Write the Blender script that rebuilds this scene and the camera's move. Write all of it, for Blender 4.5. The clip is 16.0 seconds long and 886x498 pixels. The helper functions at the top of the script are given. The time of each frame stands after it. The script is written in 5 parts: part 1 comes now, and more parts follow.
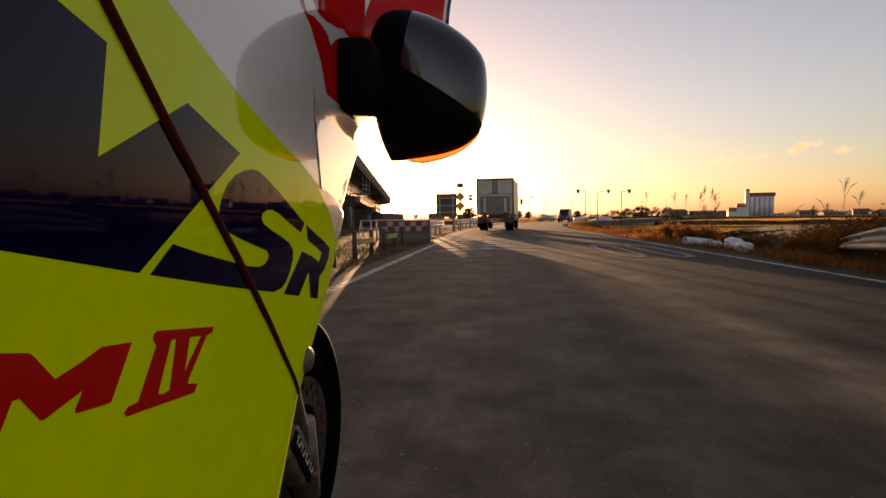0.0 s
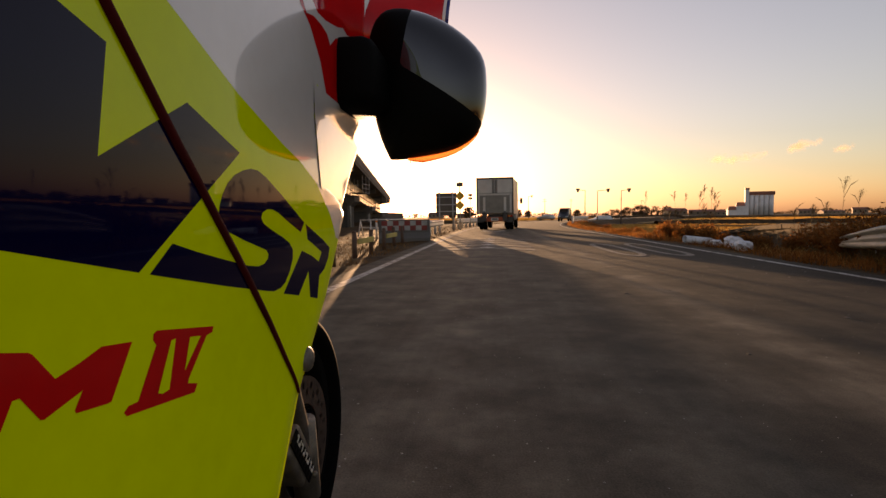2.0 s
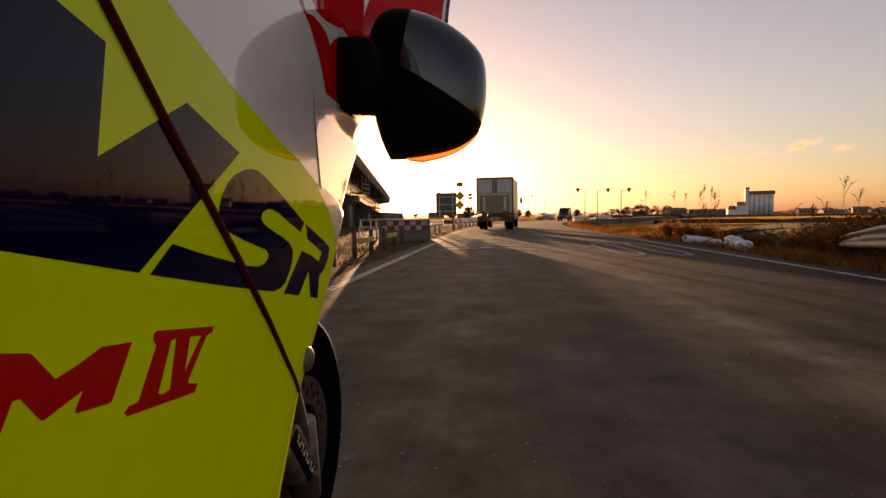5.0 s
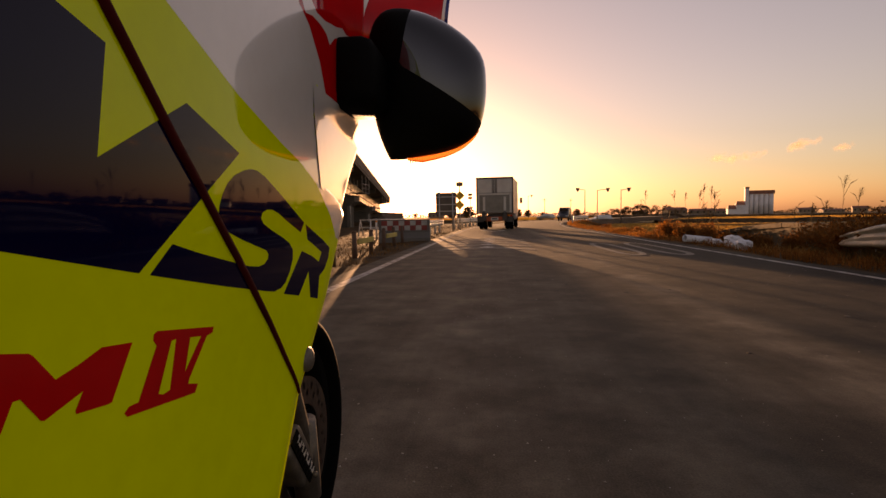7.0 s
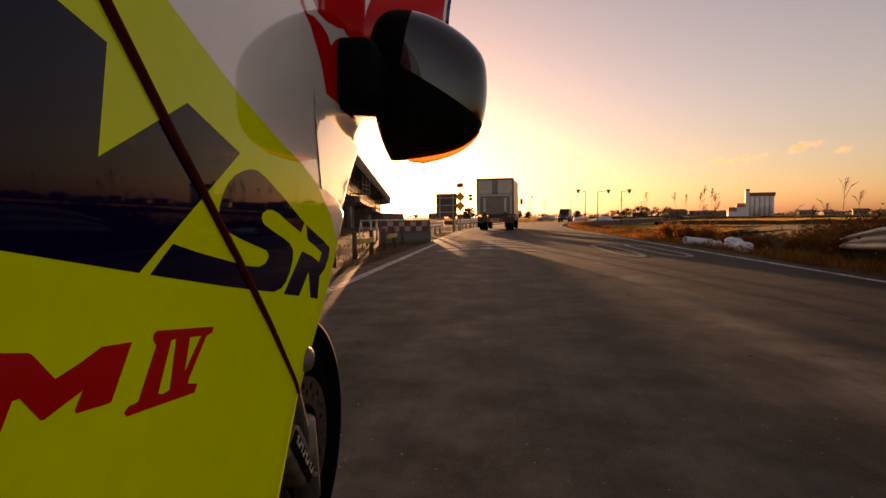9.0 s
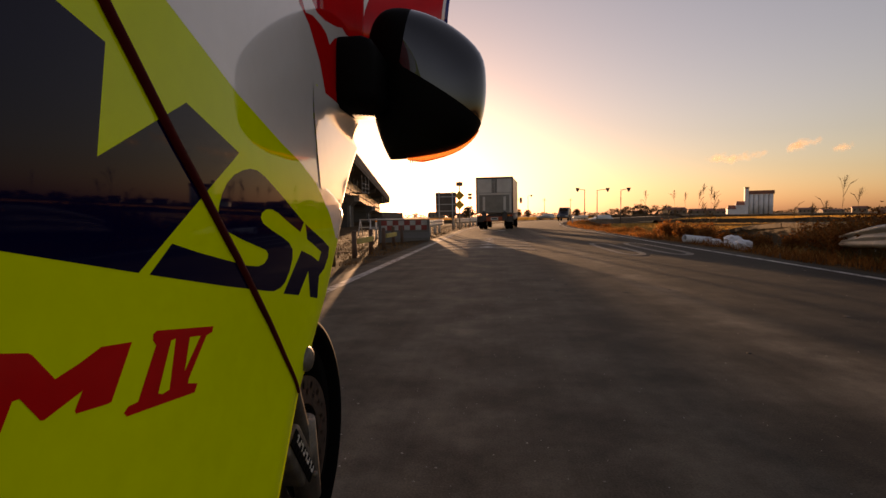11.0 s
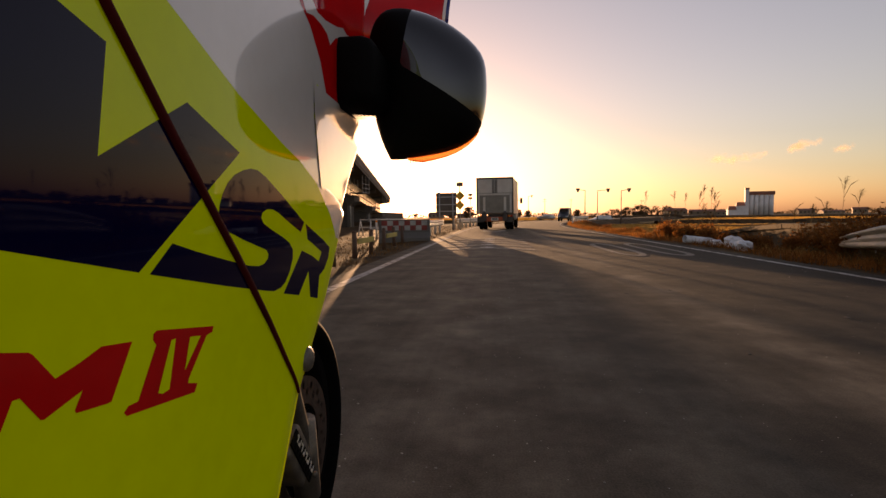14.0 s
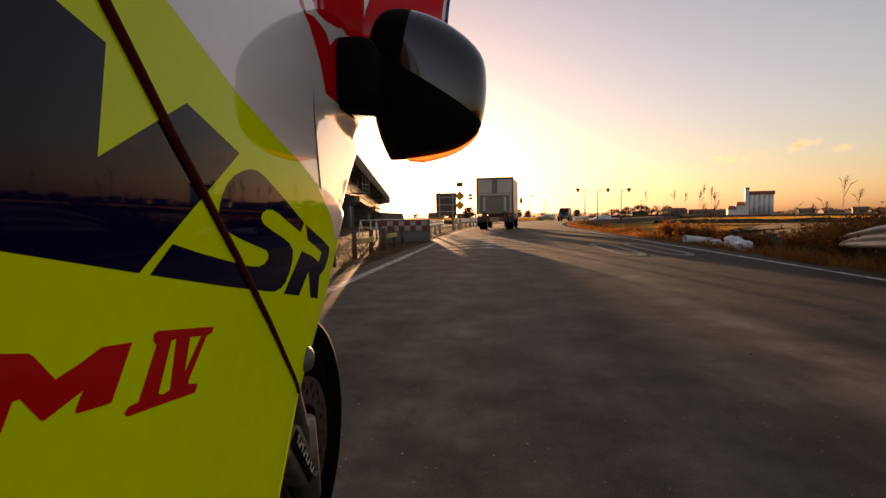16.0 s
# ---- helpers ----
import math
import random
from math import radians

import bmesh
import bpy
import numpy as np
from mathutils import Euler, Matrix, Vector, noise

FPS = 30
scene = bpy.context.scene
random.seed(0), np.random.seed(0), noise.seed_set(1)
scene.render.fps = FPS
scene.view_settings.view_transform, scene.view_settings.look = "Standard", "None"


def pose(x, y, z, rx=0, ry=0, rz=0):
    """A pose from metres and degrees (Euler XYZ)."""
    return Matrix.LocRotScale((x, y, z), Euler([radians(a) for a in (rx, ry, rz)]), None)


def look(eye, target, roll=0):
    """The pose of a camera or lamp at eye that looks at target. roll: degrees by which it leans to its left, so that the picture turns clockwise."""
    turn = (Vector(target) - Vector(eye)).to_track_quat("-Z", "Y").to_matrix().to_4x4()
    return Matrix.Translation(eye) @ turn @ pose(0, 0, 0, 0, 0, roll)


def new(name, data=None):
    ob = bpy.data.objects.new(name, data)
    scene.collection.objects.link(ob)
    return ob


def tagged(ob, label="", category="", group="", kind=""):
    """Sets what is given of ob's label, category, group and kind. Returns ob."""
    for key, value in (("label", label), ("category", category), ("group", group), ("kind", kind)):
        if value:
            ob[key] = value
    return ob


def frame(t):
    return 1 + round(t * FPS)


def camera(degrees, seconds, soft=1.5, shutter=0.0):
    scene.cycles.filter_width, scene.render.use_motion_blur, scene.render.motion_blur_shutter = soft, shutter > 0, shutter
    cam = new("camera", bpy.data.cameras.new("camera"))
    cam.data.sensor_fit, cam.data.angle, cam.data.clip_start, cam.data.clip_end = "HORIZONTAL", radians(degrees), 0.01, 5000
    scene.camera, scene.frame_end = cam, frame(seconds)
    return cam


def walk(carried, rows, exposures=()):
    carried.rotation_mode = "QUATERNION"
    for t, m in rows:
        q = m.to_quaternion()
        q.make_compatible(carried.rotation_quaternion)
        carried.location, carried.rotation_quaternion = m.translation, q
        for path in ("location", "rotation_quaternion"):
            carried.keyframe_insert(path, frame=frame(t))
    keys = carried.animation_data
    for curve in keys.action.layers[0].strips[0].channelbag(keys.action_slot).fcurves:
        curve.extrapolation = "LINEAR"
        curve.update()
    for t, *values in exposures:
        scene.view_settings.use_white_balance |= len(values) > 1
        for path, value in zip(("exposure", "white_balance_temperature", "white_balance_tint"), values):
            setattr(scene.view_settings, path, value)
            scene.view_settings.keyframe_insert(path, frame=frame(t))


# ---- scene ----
cam = camera(84.0, 16.0, soft=1.5)
VIEW = (86.26, 0.8, 6.2)          # tilt, lean and turn of the fixed mount on the motorcycle
SHAKE = [(0.0, 0.123, -0.179, 0.027), (0.5, -0.038, 0.007, -0.054), (1.0, -0.056, 0.129, -0.001), (1.5, -0.041, 0.049, -0.031), (2.0, 0.03, -0.092, -0.001),
         (2.5, -0.002, -0.017, 0.009), (3.0, 0.048, -0.086, -0.016), (3.5, -0.092, 0.209, -0.03), (4.0, 0.01, -0.035, 0.008), (6.5, 0.013, 0.016, -0.043),
         (7.0, 0.007, 0.064, -0.015), (7.5, 0.011, -0.036, 0.012), (8.0, 0.011, -0.014, -0.016), (8.5, 0.011, -0.014, -0.016), (9.0, 0.11, -0.172, 0.028),
         (11.5, -0.026, 0.049, -0.031), (12.0, -0.02, 0.057, 0.004), (12.5, -0.023, 0.085, -0.009), (13.0, 0.022, -0.04, 0.002), (13.5, -0.027, 0.072, 0.01),
         (14.0, 0.016, -0.093, -0.001), (14.5, -0.01, 0.035, 0.017), (15.0, 0.018, 0.027, -0.013), (15.5, 0.007, -0.038, 0.012), (16.0, 0.038, -0.007, -0.005)]
walk(cam, [(t, pose(0, 0, 0.8, VIEW[0] + a, VIEW[1] + b, VIEW[2] + c)) for t, a, b, c in SHAKE],
     [(0.0, 1.82, 9300, 28), (4.0, 1.82, 9300, 28), (6.3, 1.6, 11600, 41), (9.1, 1.6, 11600, 41), (11.3, 1.5, 9500, 31), (13.0, 1.6, 9500, 31), (16.0, 1.8, 9500, 31)])

# ---- sky and sun ----
SUN_AZ, SUN_EL = -12.0, 1.8       # degrees: turn from the road's way (clockwise positive), height
world = bpy.data.worlds.new("dusk_sky")
scene.world = world
world.use_nodes = True
wt = world.node_tree
sky = wt.nodes.new("ShaderNodeTexSky")
sky.sky_type = "NISHITA"
sky.sun_disc = False
sky.sun_elevation, sky.sun_rotation = radians(SUN_EL), radians(SUN_AZ)
sky.air_density, sky.dust_density, sky.ozone_density = 1.0, 1.05, 2.7
hazy = wt.nodes.new("ShaderNodeHueSaturation")      # thin evening haze greys the sky's colours
hazy.inputs["Saturation"].default_value = 0.72
wt.links.new(sky.outputs[0], hazy.inputs["Color"])
wt.links.new(hazy.outputs[0], wt.nodes["Background"].inputs[0])
wt.nodes["Background"].inputs[1].default_value = 0.15
sun = new("sun", bpy.data.lights.new("sun", "SUN"))
sun.data.energy, sun.data.angle, sun.data.color = 3.5, radians(0.5), (1.0, 0.72, 0.45)
az, el = radians(SUN_AZ), radians(SUN_EL)
sun_way = Vector((math.sin(az) * math.cos(el), math.cos(az) * math.cos(el), math.sin(el)))
sun.matrix_world = look(sun_way * 200, (0, 0, 0))


# ---- materials ----
def material(name, colour, rough=0.6, metal=0.0, var=0.2, size=0.3, fine=0.02, bump=0.0, coat=0.0, second=None, spec=0.5, per_object=0.0):
    """A surface whose colour varies at two scales (metres) with some relief."""
    m = bpy.data.materials.new(name)
    m.use_nodes = True
    n, l = m.node_tree.nodes, m.node_tree.links
    b = n["Principled BSDF"]
    where = n.new("ShaderNodeTexCoord")
    big, small = n.new("ShaderNodeTexNoise"), n.new("ShaderNodeTexNoise")
    big.inputs["Scale"].default_value, small.inputs["Scale"].default_value = 1 / size, 1 / fine
    big.inputs["Detail"].default_value, small.inputs["Detail"].default_value = 5, 3
    for t in (big, small):
        l.new(where.outputs["Object"], t.inputs["Vector"])
    add = n.new("ShaderNodeMath")
    add.operation = "MULTIPLY_ADD"
    add.inputs[1].default_value = 0.45
    l.new(small.outputs["Fac"], add.inputs[0])
    l.new(big.outputs["Fac"], add.inputs[2])
    ramp = n.new("ShaderNodeValToRGB")
    ramp.color_ramp.elements[0].position, ramp.color_ramp.elements[1].position = 0.54, 0.92
    dark = [c * (1 - var) for c in colour]
    light = second or [min(1, c * (1 + var)) for c in colour]
    ramp.color_ramp.elements[0].color, ramp.color_ramp.elements[1].color = (*dark, 1), (*light, 1)
    l.new(add.outputs[0], ramp.inputs[0])
    out = ramp.outputs[0]
    if per_object:
        info, hue = n.new("ShaderNodeObjectInfo"), n.new("ShaderNodeHueSaturation")
        ma = n.new("ShaderNodeMapRange")
        ma.inputs["To Min"].default_value, ma.inputs["To Max"].default_value = 1 - per_object, 1 + per_object
        l.new(info.outputs["Random"], ma.inputs[0])
        l.new(ma.outputs[0], hue.inputs["Value"])
        l.new(out, hue.inputs["Color"])
        out = hue.outputs[0]
    l.new(out, b.inputs["Base Color"])
    mr = n.new("ShaderNodeMapRange")
    mr.inputs["To Min"].default_value, mr.inputs["To Max"].default_value = max(0.02, rough * 0.85), min(1, rough * 1.15)
    l.new(big.outputs["Fac"], mr.inputs[0])
    l.new(mr.outputs[0], b.inputs["Roughness"])
    b.inputs["Metallic"].default_value = metal
    b.inputs["Coat Weight"].default_value = coat
    b.inputs["Coat Roughness"].default_value = 0.03
    b.inputs["Specular IOR Level"].default_value = spec
    if bump:
        bu = n.new("ShaderNodeBump")
        bu.inputs["Strength"].default_value = min(1, bump)
        bu.inputs["Distance"].default_value = fine * 0.5
        l.new(small.outputs["Fac"], bu.inputs["Height"])
        l.new(bu.outputs[0], b.inputs["Normal"])
    return m


def asphalt_material():
    m = material("asphalt", (0.051, 0.043, 0.034), 0.8, var=0.4, size=0.5, fine=0.007, bump=0.35, second=(0.092, 0.078, 0.061), spec=0.12)
    n, l = m.node_tree.nodes, m.node_tree.links
    b = n["Principled BSDF"]
    where = n.new("ShaderNodeTexCoord")
    stretch = n.new("ShaderNodeMapping")
    stretch.inputs["Scale"].default_value = (2.4, 0.03, 1)
    l.new(where.outputs["Object"], stretch.inputs["Vector"])
    lanes = n.new("ShaderNodeTexNoise")
    lanes.inputs["Scale"].default_value, lanes.inputs["Detail"].default_value, lanes.inputs["Roughness"].default_value = 1.0, 6, 0.65
    l.new(stretch.outputs[0], lanes.inputs["Vector"])
    cells = n.new("ShaderNodeTexVoronoi")
    cells.inputs["Scale"].default_value = 22
    l.new(where.outputs["Object"], cells.inputs["Vector"])
    chip = n.new("ShaderNodeMath")
    chip.operation = "LESS_THAN"
    chip.inputs[1].default_value = 0.07
    l.new(cells.outputs["Distance"], chip.inputs[0])
    thin = n.new("ShaderNodeSeparateColor")
    l.new(cells.outputs["Color"], thin.inputs[0])
    pick = n.new("ShaderNodeMath")
    pick.operation = "GREATER_THAN"
    pick.inputs[1].default_value = 0.86
    l.new(thin.outputs[0], pick.inputs[0])
    both = n.new("ShaderNodeMath")
    both.operation = "MULTIPLY"
    l.new(chip.outputs[0], both.inputs[0])
    l.new(pick.outputs[0], both.inputs[1])
    mix1 = n.new("ShaderNodeMix")
    mix1.data_type, mix1.blend_type = "RGBA", "MULTIPLY"
    mix1.inputs[0].default_value = 1.0
    tone = n.new("ShaderNodeValToRGB")
    tone.color_ramp.elements[0].position, tone.color_ramp.elements[1].position = 0.3, 0.72
    tone.color_ramp.elements[0].color, tone.color_ramp.elements[1].color = (0.74, 0.74, 0.74, 1), (1.4, 1.36, 1.31, 1)
    l.new(lanes.outputs["Fac"], tone.inputs[0])
    axes = n.new("ShaderNodeSeparateXYZ")
    l.new(where.outputs["Object"], axes.inputs[0])

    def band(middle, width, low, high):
        """A soft strip along the straight road: worn line, wheel track or lane-wide tone."""
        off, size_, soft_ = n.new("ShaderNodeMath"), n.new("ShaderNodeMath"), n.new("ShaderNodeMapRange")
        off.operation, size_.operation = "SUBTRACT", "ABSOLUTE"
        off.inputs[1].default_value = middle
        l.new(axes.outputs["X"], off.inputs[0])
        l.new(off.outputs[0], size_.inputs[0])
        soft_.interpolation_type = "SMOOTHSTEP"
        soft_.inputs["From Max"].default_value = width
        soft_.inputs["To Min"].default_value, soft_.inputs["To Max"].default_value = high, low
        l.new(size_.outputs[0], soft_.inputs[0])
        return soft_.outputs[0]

    # wide strip at -0.4: low sun's glow painted into the left lane's colour
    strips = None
    # wide strip at 4.3: right lane darker; the narrow ones are line and tracks
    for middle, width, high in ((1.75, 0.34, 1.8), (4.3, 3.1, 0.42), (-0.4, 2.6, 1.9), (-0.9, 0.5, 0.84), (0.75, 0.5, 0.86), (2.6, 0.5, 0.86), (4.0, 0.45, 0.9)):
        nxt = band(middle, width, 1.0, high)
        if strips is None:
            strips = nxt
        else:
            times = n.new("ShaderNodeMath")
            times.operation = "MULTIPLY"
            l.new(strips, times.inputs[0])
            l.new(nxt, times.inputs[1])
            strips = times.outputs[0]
    mottle, spread_ = n.new("ShaderNodeTexNoise"), n.new("ShaderNodeMapRange")
    mottle.inputs["Scale"].default_value, mottle.inputs["Detail"].default_value, mottle.inputs["Roughness"].default_value = 5.5, 8, 0.75
    l.new(where.outputs["Object"], mottle.inputs["Vector"])
    spread_.inputs["From Min"].default_value, spread_.inputs["From Max"].default_value = 0.3, 0.7
    spread_.inputs["To Min"].default_value, spread_.inputs["To Max"].default_value = 0.72, 1.32
    l.new(mottle.outputs["Fac"], spread_.inputs[0])
    patchy_ = n.new("ShaderNodeVectorMath")
    patchy_.operation = "SCALE"
    l.new(tone.outputs[0], patchy_.inputs[0])
    l.new(spread_.outputs[0], patchy_.inputs["Scale"])
    l.new(b.inputs["Base Color"].links[0].from_socket, mix1.inputs[6])
    l.new(patchy_.outputs[0], mix1.inputs[7])
    mix2 = n.new("ShaderNodeMix")
    mix2.data_type = "RGBA"
    mix2.inputs[7].default_value = (0.3, 0.29, 0.28, 1)
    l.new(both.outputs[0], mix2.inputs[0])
    wear_and_glow = n.new("ShaderNodeVectorMath")
    wear_and_glow.operation = "SCALE"
    l.new(mix1.outputs[2], wear_and_glow.inputs[0])
    l.new(strips, wear_and_glow.inputs["Scale"])
    l.new(wear_and_glow.outputs[0], mix2.inputs[6])
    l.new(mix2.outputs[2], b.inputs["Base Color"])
    return m


def worn_paint(name, colour, cover):
    """Road paint that is worn away in flakes, over asphalt tones."""
    m = material(name, colour, 0.6, var=0.15, size=0.5, fine=0.02, bump=0.3)
    n, l = m.node_tree.nodes, m.node_tree.links
    b = n["Principled BSDF"]
    where, flakes = n.new("ShaderNodeTexCoord"), n.new("ShaderNodeTexNoise")
    flakes.inputs["Scale"].default_value, flakes.inputs["Detail"].default_value, flakes.inputs["Roughness"].default_value = 5.0, 8, 0.75
    l.new(where.outputs["Object"], flakes.inputs["Vector"])
    edge = n.new("ShaderNodeMapRange")
    edge.inputs["From Min"].default_value, edge.inputs["From Max"].default_value = 0.62 - 0.3 * cover, 0.7 - 0.3 * cover
    l.new(flakes.outputs["Fac"], edge.inputs[0])
    mix = n.new("ShaderNodeMix")
    mix.data_type = "RGBA"
    mix.inputs[6].default_value = (0.054, 0.047, 0.038, 1)
    l.new(edge.outputs[0], mix.inputs[0])
    l.new(b.inputs["Base Color"].links[0].from_socket, mix.inputs[7])
    l.new(mix.outputs[2], b.inputs["Base Color"])
    return m


M = dict(
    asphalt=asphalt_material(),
    road_white=worn_paint("road_white", (0.4, 0.385, 0.36), 0.62),
    road_faint=worn_paint("road_faint", (0.16, 0.13, 0.105), 0.4),
    road_fresh=worn_paint("road_fresh", (0.6, 0.58, 0.54), 0.6),
    soil=material("soil", (0.065, 0.036, 0.018), 0.95, var=0.45, size=1.4, fine=0.05, bump=0.8, second=(0.125, 0.072, 0.033), spec=0.08),
    grass=material("dry_grass", (0.2, 0.082, 0.024), 0.8, var=0.5, size=0.6, fine=0.05, second=(0.4, 0.19, 0.055), spec=0.08),
    straw=material("straw", (0.46, 0.26, 0.08), 0.8, var=0.35, size=1.0, fine=0.03, second=(0.62, 0.38, 0.13), spec=0.08),
    reed=material("reed", (0.2, 0.13, 0.06), 0.8, var=0.4, size=0.3, fine=0.02, spec=0.08),
    # far trees only: distance haze painted in as a lighter, browner leaf colour
    leaf=material("hazed_foliage", (0.1, 0.066, 0.03), 0.8, var=0.5, size=3, fine=0.4, second=(0.17, 0.11, 0.05), spec=0.08),
    bark=material("bark", (0.09, 0.06, 0.04), 0.9, var=0.3, bump=0.6),
    concrete=material("concrete", (0.13, 0.117, 0.105), 0.85, var=0.25, size=1.6, fine=0.03, bump=0.4),
    concrete_dark=material("old_concrete", (0.085, 0.076, 0.066), 0.9, var=0.3, size=2.0, fine=0.04, bump=0.4),
    girder=material("cream_steel", (0.75, 0.68, 0.52), 0.3, metal=0.45, var=0.1, size=2.0, fine=0.05),
    steel=material("galvanised", (0.5, 0.5, 0.5), 0.45, metal=0.8, var=0.2, size=0.4, fine=0.03, bump=0.1),
    rail=material("guardrail_white", (0.6, 0.58, 0.55), 0.45, var=0.15, size=0.5, fine=0.03),
    # scuffed white rail, its colour darkened and warmed for shade and low sun
    railwornshade=material("guardrail_scuffed_shaded", (0.42, 0.36, 0.29), 0.4, var=0.3, size=0.35, fine=0.02, bump=0.1),
    plastic=material("white_plastic", (0.75, 0.75, 0.77), 0.45, var=0.1, size=0.2, fine=0.02, bump=0.2),
    post=material("brown_post", (0.12, 0.06, 0.035), 0.7, var=0.3),
    yellowrail=material("yellow_rail", (0.55, 0.42, 0.1), 0.6, var=0.3),
    signback=material("sign_back", (0.12, 0.1, 0.085), 0.55, metal=0.3, var=0.2),
    signyellow=material("sign_yellow", (0.5, 0.36, 0.04), 0.5, var=0.2),
    box=material("truck_box", (0.42, 0.395, 0.36), 0.4, var=0.14, size=0.9, fine=0.04),
    boxpanel=material("truck_panel", (0.64, 0.6, 0.54), 0.42, var=0.12, size=0.7, fine=0.05),
    truckdark=material("truck_dark", (0.06, 0.055, 0.05), 0.6, var=0.3),
    lift=material("tail_lift", (0.24, 0.225, 0.2), 0.45, metal=0.4, var=0.15),
    bumper=material("red_bumper", (0.5, 0.1, 0.03), 0.5, var=0.25),
    lamp_red=material("red_lens", (0.5, 0.02, 0.01), 0.2, var=0.1),
    lamp_amber=material("amber_lens", (1.0, 0.3, 0.03), 0.22, var=0.12, size=0.02, fine=0.004, bump=0.3),
    plate=material("plate", (0.6, 0.6, 0.55), 0.5),
    rubber=material("rubber", (0.003, 0.003, 0.003), 0.85, var=0.2, size=0.05, fine=0.006, bump=0.2, spec=0.03),
    black=material("black_gloss", (0.003, 0.003, 0.003), 0.07, var=0.1, size=0.1, fine=0.01, coat=1.0),
    blackmatt=material("black_plastic", (0.004, 0.0038, 0.0038), 0.65, var=0.2, size=0.1, fine=0.004, bump=0.15, spec=0.06),
    lime=material("lime_paint", (0.78, 0.96, 0.008), 0.42, var=0.05, size=0.2, fine=0.02, coat=0.5, spec=0.0),
    navy=material("navy_paint", (0.0015, 0.0013, 0.028), 0.5, var=0.1, size=0.2, fine=0.02, coat=0.45, spec=0.0),
    white=material("white_paint", (0.85, 0.82, 0.79), 0.3, var=0.04, size=0.2, fine=0.02, coat=1.0, spec=0.5),
    red=material("red_paint", (0.72, 0.008, 0.008), 0.4, var=0.08, size=0.2, fine=0.02, coat=0.8, spec=0.0),
    dullred=material("faded_red", (0.26, 0.04, 0.03), 0.7, var=0.3),
    dullwhite=material("faded_white", (0.36, 0.34, 0.31), 0.7, var=0.25),
    seam=material("seam_red", (0.075, 0.004, 0.004), 0.8, var=0.2, size=0.05, spec=0.12),
    blue=material("blue_paint", (0.02, 0.03, 0.2), 0.4, coat=1.0, spec=0.0),
    alloy=material("alloy", (0.2, 0.18, 0.155), 0.55, metal=0.75, var=0.2, size=0.06, fine=0.006, bump=0.15),
    alloydark=material("disc_steel", (0.14, 0.1, 0.085), 0.42, metal=0.9, var=0.2, size=0.05, fine=0.004),
    cast=material("cast_metal", (0.16, 0.14, 0.12), 0.55, metal=0.6, var=0.3, size=0.03, fine=0.004, bump=0.2),
    silo=material("silo_concrete", (0.8, 0.77, 0.76), 0.8, var=0.12, size=5, fine=0.4),
    roofbrown=material("brown_roof", (0.3, 0.11, 0.07), 0.7, var=0.2, size=4, fine=0.3),
    housewall=material("far_wall", (0.26, 0.19, 0.13), 0.8, var=0.2, size=6, fine=0.4, per_object=0.4),
    glassdark=material("dark_glass", (0.02, 0.022, 0.025), 0.08, var=0.1),
    carwhite=material("car_white", (0.7, 0.7, 0.7), 0.3, var=0.05, coat=0.8),
    cardark=material("car_dark", (0.03, 0.03, 0.035), 0.3, var=0.1, coat=0.8),
    carsilver=material("car_silver", (0.5, 0.5, 0.5), 0.35, metal=0.5, var=0.05, coat=0.6),
    plumbing=material("pipe_white", (0.6, 0.58, 0.55), 0.5, var=0.2),
)


def cloud_material():
    """Thin vapour against the sky: frayed by noise, fading out towards its rim, lit through by the low sun."""
    m = bpy.data.materials.new("cloud")
    m.use_nodes = True
    n, l = m.node_tree.nodes, m.node_tree.links
    out = n["Material Output"]
    n.remove(n["Principled BSDF"])
    clear, lit, thin = n.new("ShaderNodeBsdfTransparent"), n.new("ShaderNodeBsdfTranslucent"), n.new("ShaderNodeMixShader")
    lit.inputs[0].default_value = (0.5, 0.4, 0.27, 1)
    where, tex, edge = n.new("ShaderNodeTexCoord"), n.new("ShaderNodeTexNoise"), n.new("ShaderNodeMapRange")
    tex.inputs["Scale"].default_value, tex.inputs["Detail"].default_value, tex.inputs["Roughness"].default_value = 0.032, 7, 0.6
    info, shift = n.new("ShaderNodeObjectInfo"), n.new("ShaderNodeVectorMath")
    shift.operation = "ADD"
    l.new(where.outputs["Object"], shift.inputs[0])
    l.new(info.outputs["Location"], shift.inputs[1])
    l.new(shift.outputs[0], tex.inputs["Vector"])
    squash, length, fade, add = n.new("ShaderNodeVectorMath"), n.new("ShaderNodeVectorMath"), n.new("ShaderNodeMapRange"), n.new("ShaderNodeMath")
    squash.operation, length.operation, add.operation = "MULTIPLY", "LENGTH", "ADD"
    squash.inputs[1].default_value = (1 / 80, 0, 1 / 34)
    l.new(where.outputs["Object"], squash.inputs[0])
    l.new(squash.outputs[0], length.inputs[0])
    l.new(length.outputs["Value"], fade.inputs[0])
    fade.inputs["To Min"].default_value, fade.inputs["To Max"].default_value = 0.22, -0.42
    l.new(tex.outputs["Fac"], add.inputs[0])
    l.new(fade.outputs[0], add.inputs[1])
    edge.inputs["From Min"].default_value, edge.inputs["From Max"].default_value = 0.4, 0.72
    edge.inputs["To Max"].default_value = 0.5
    l.new(add.outputs[0], edge.inputs[0])
    l.new(edge.outputs[0], thin.inputs[0])
    l.new(clear.outputs[0], thin.inputs[1])
    l.new(lit.outputs[0], thin.inputs[2])
    l.new(thin.outputs[0], out.inputs[0])
    return m


M["cloud"] = cloud_material()


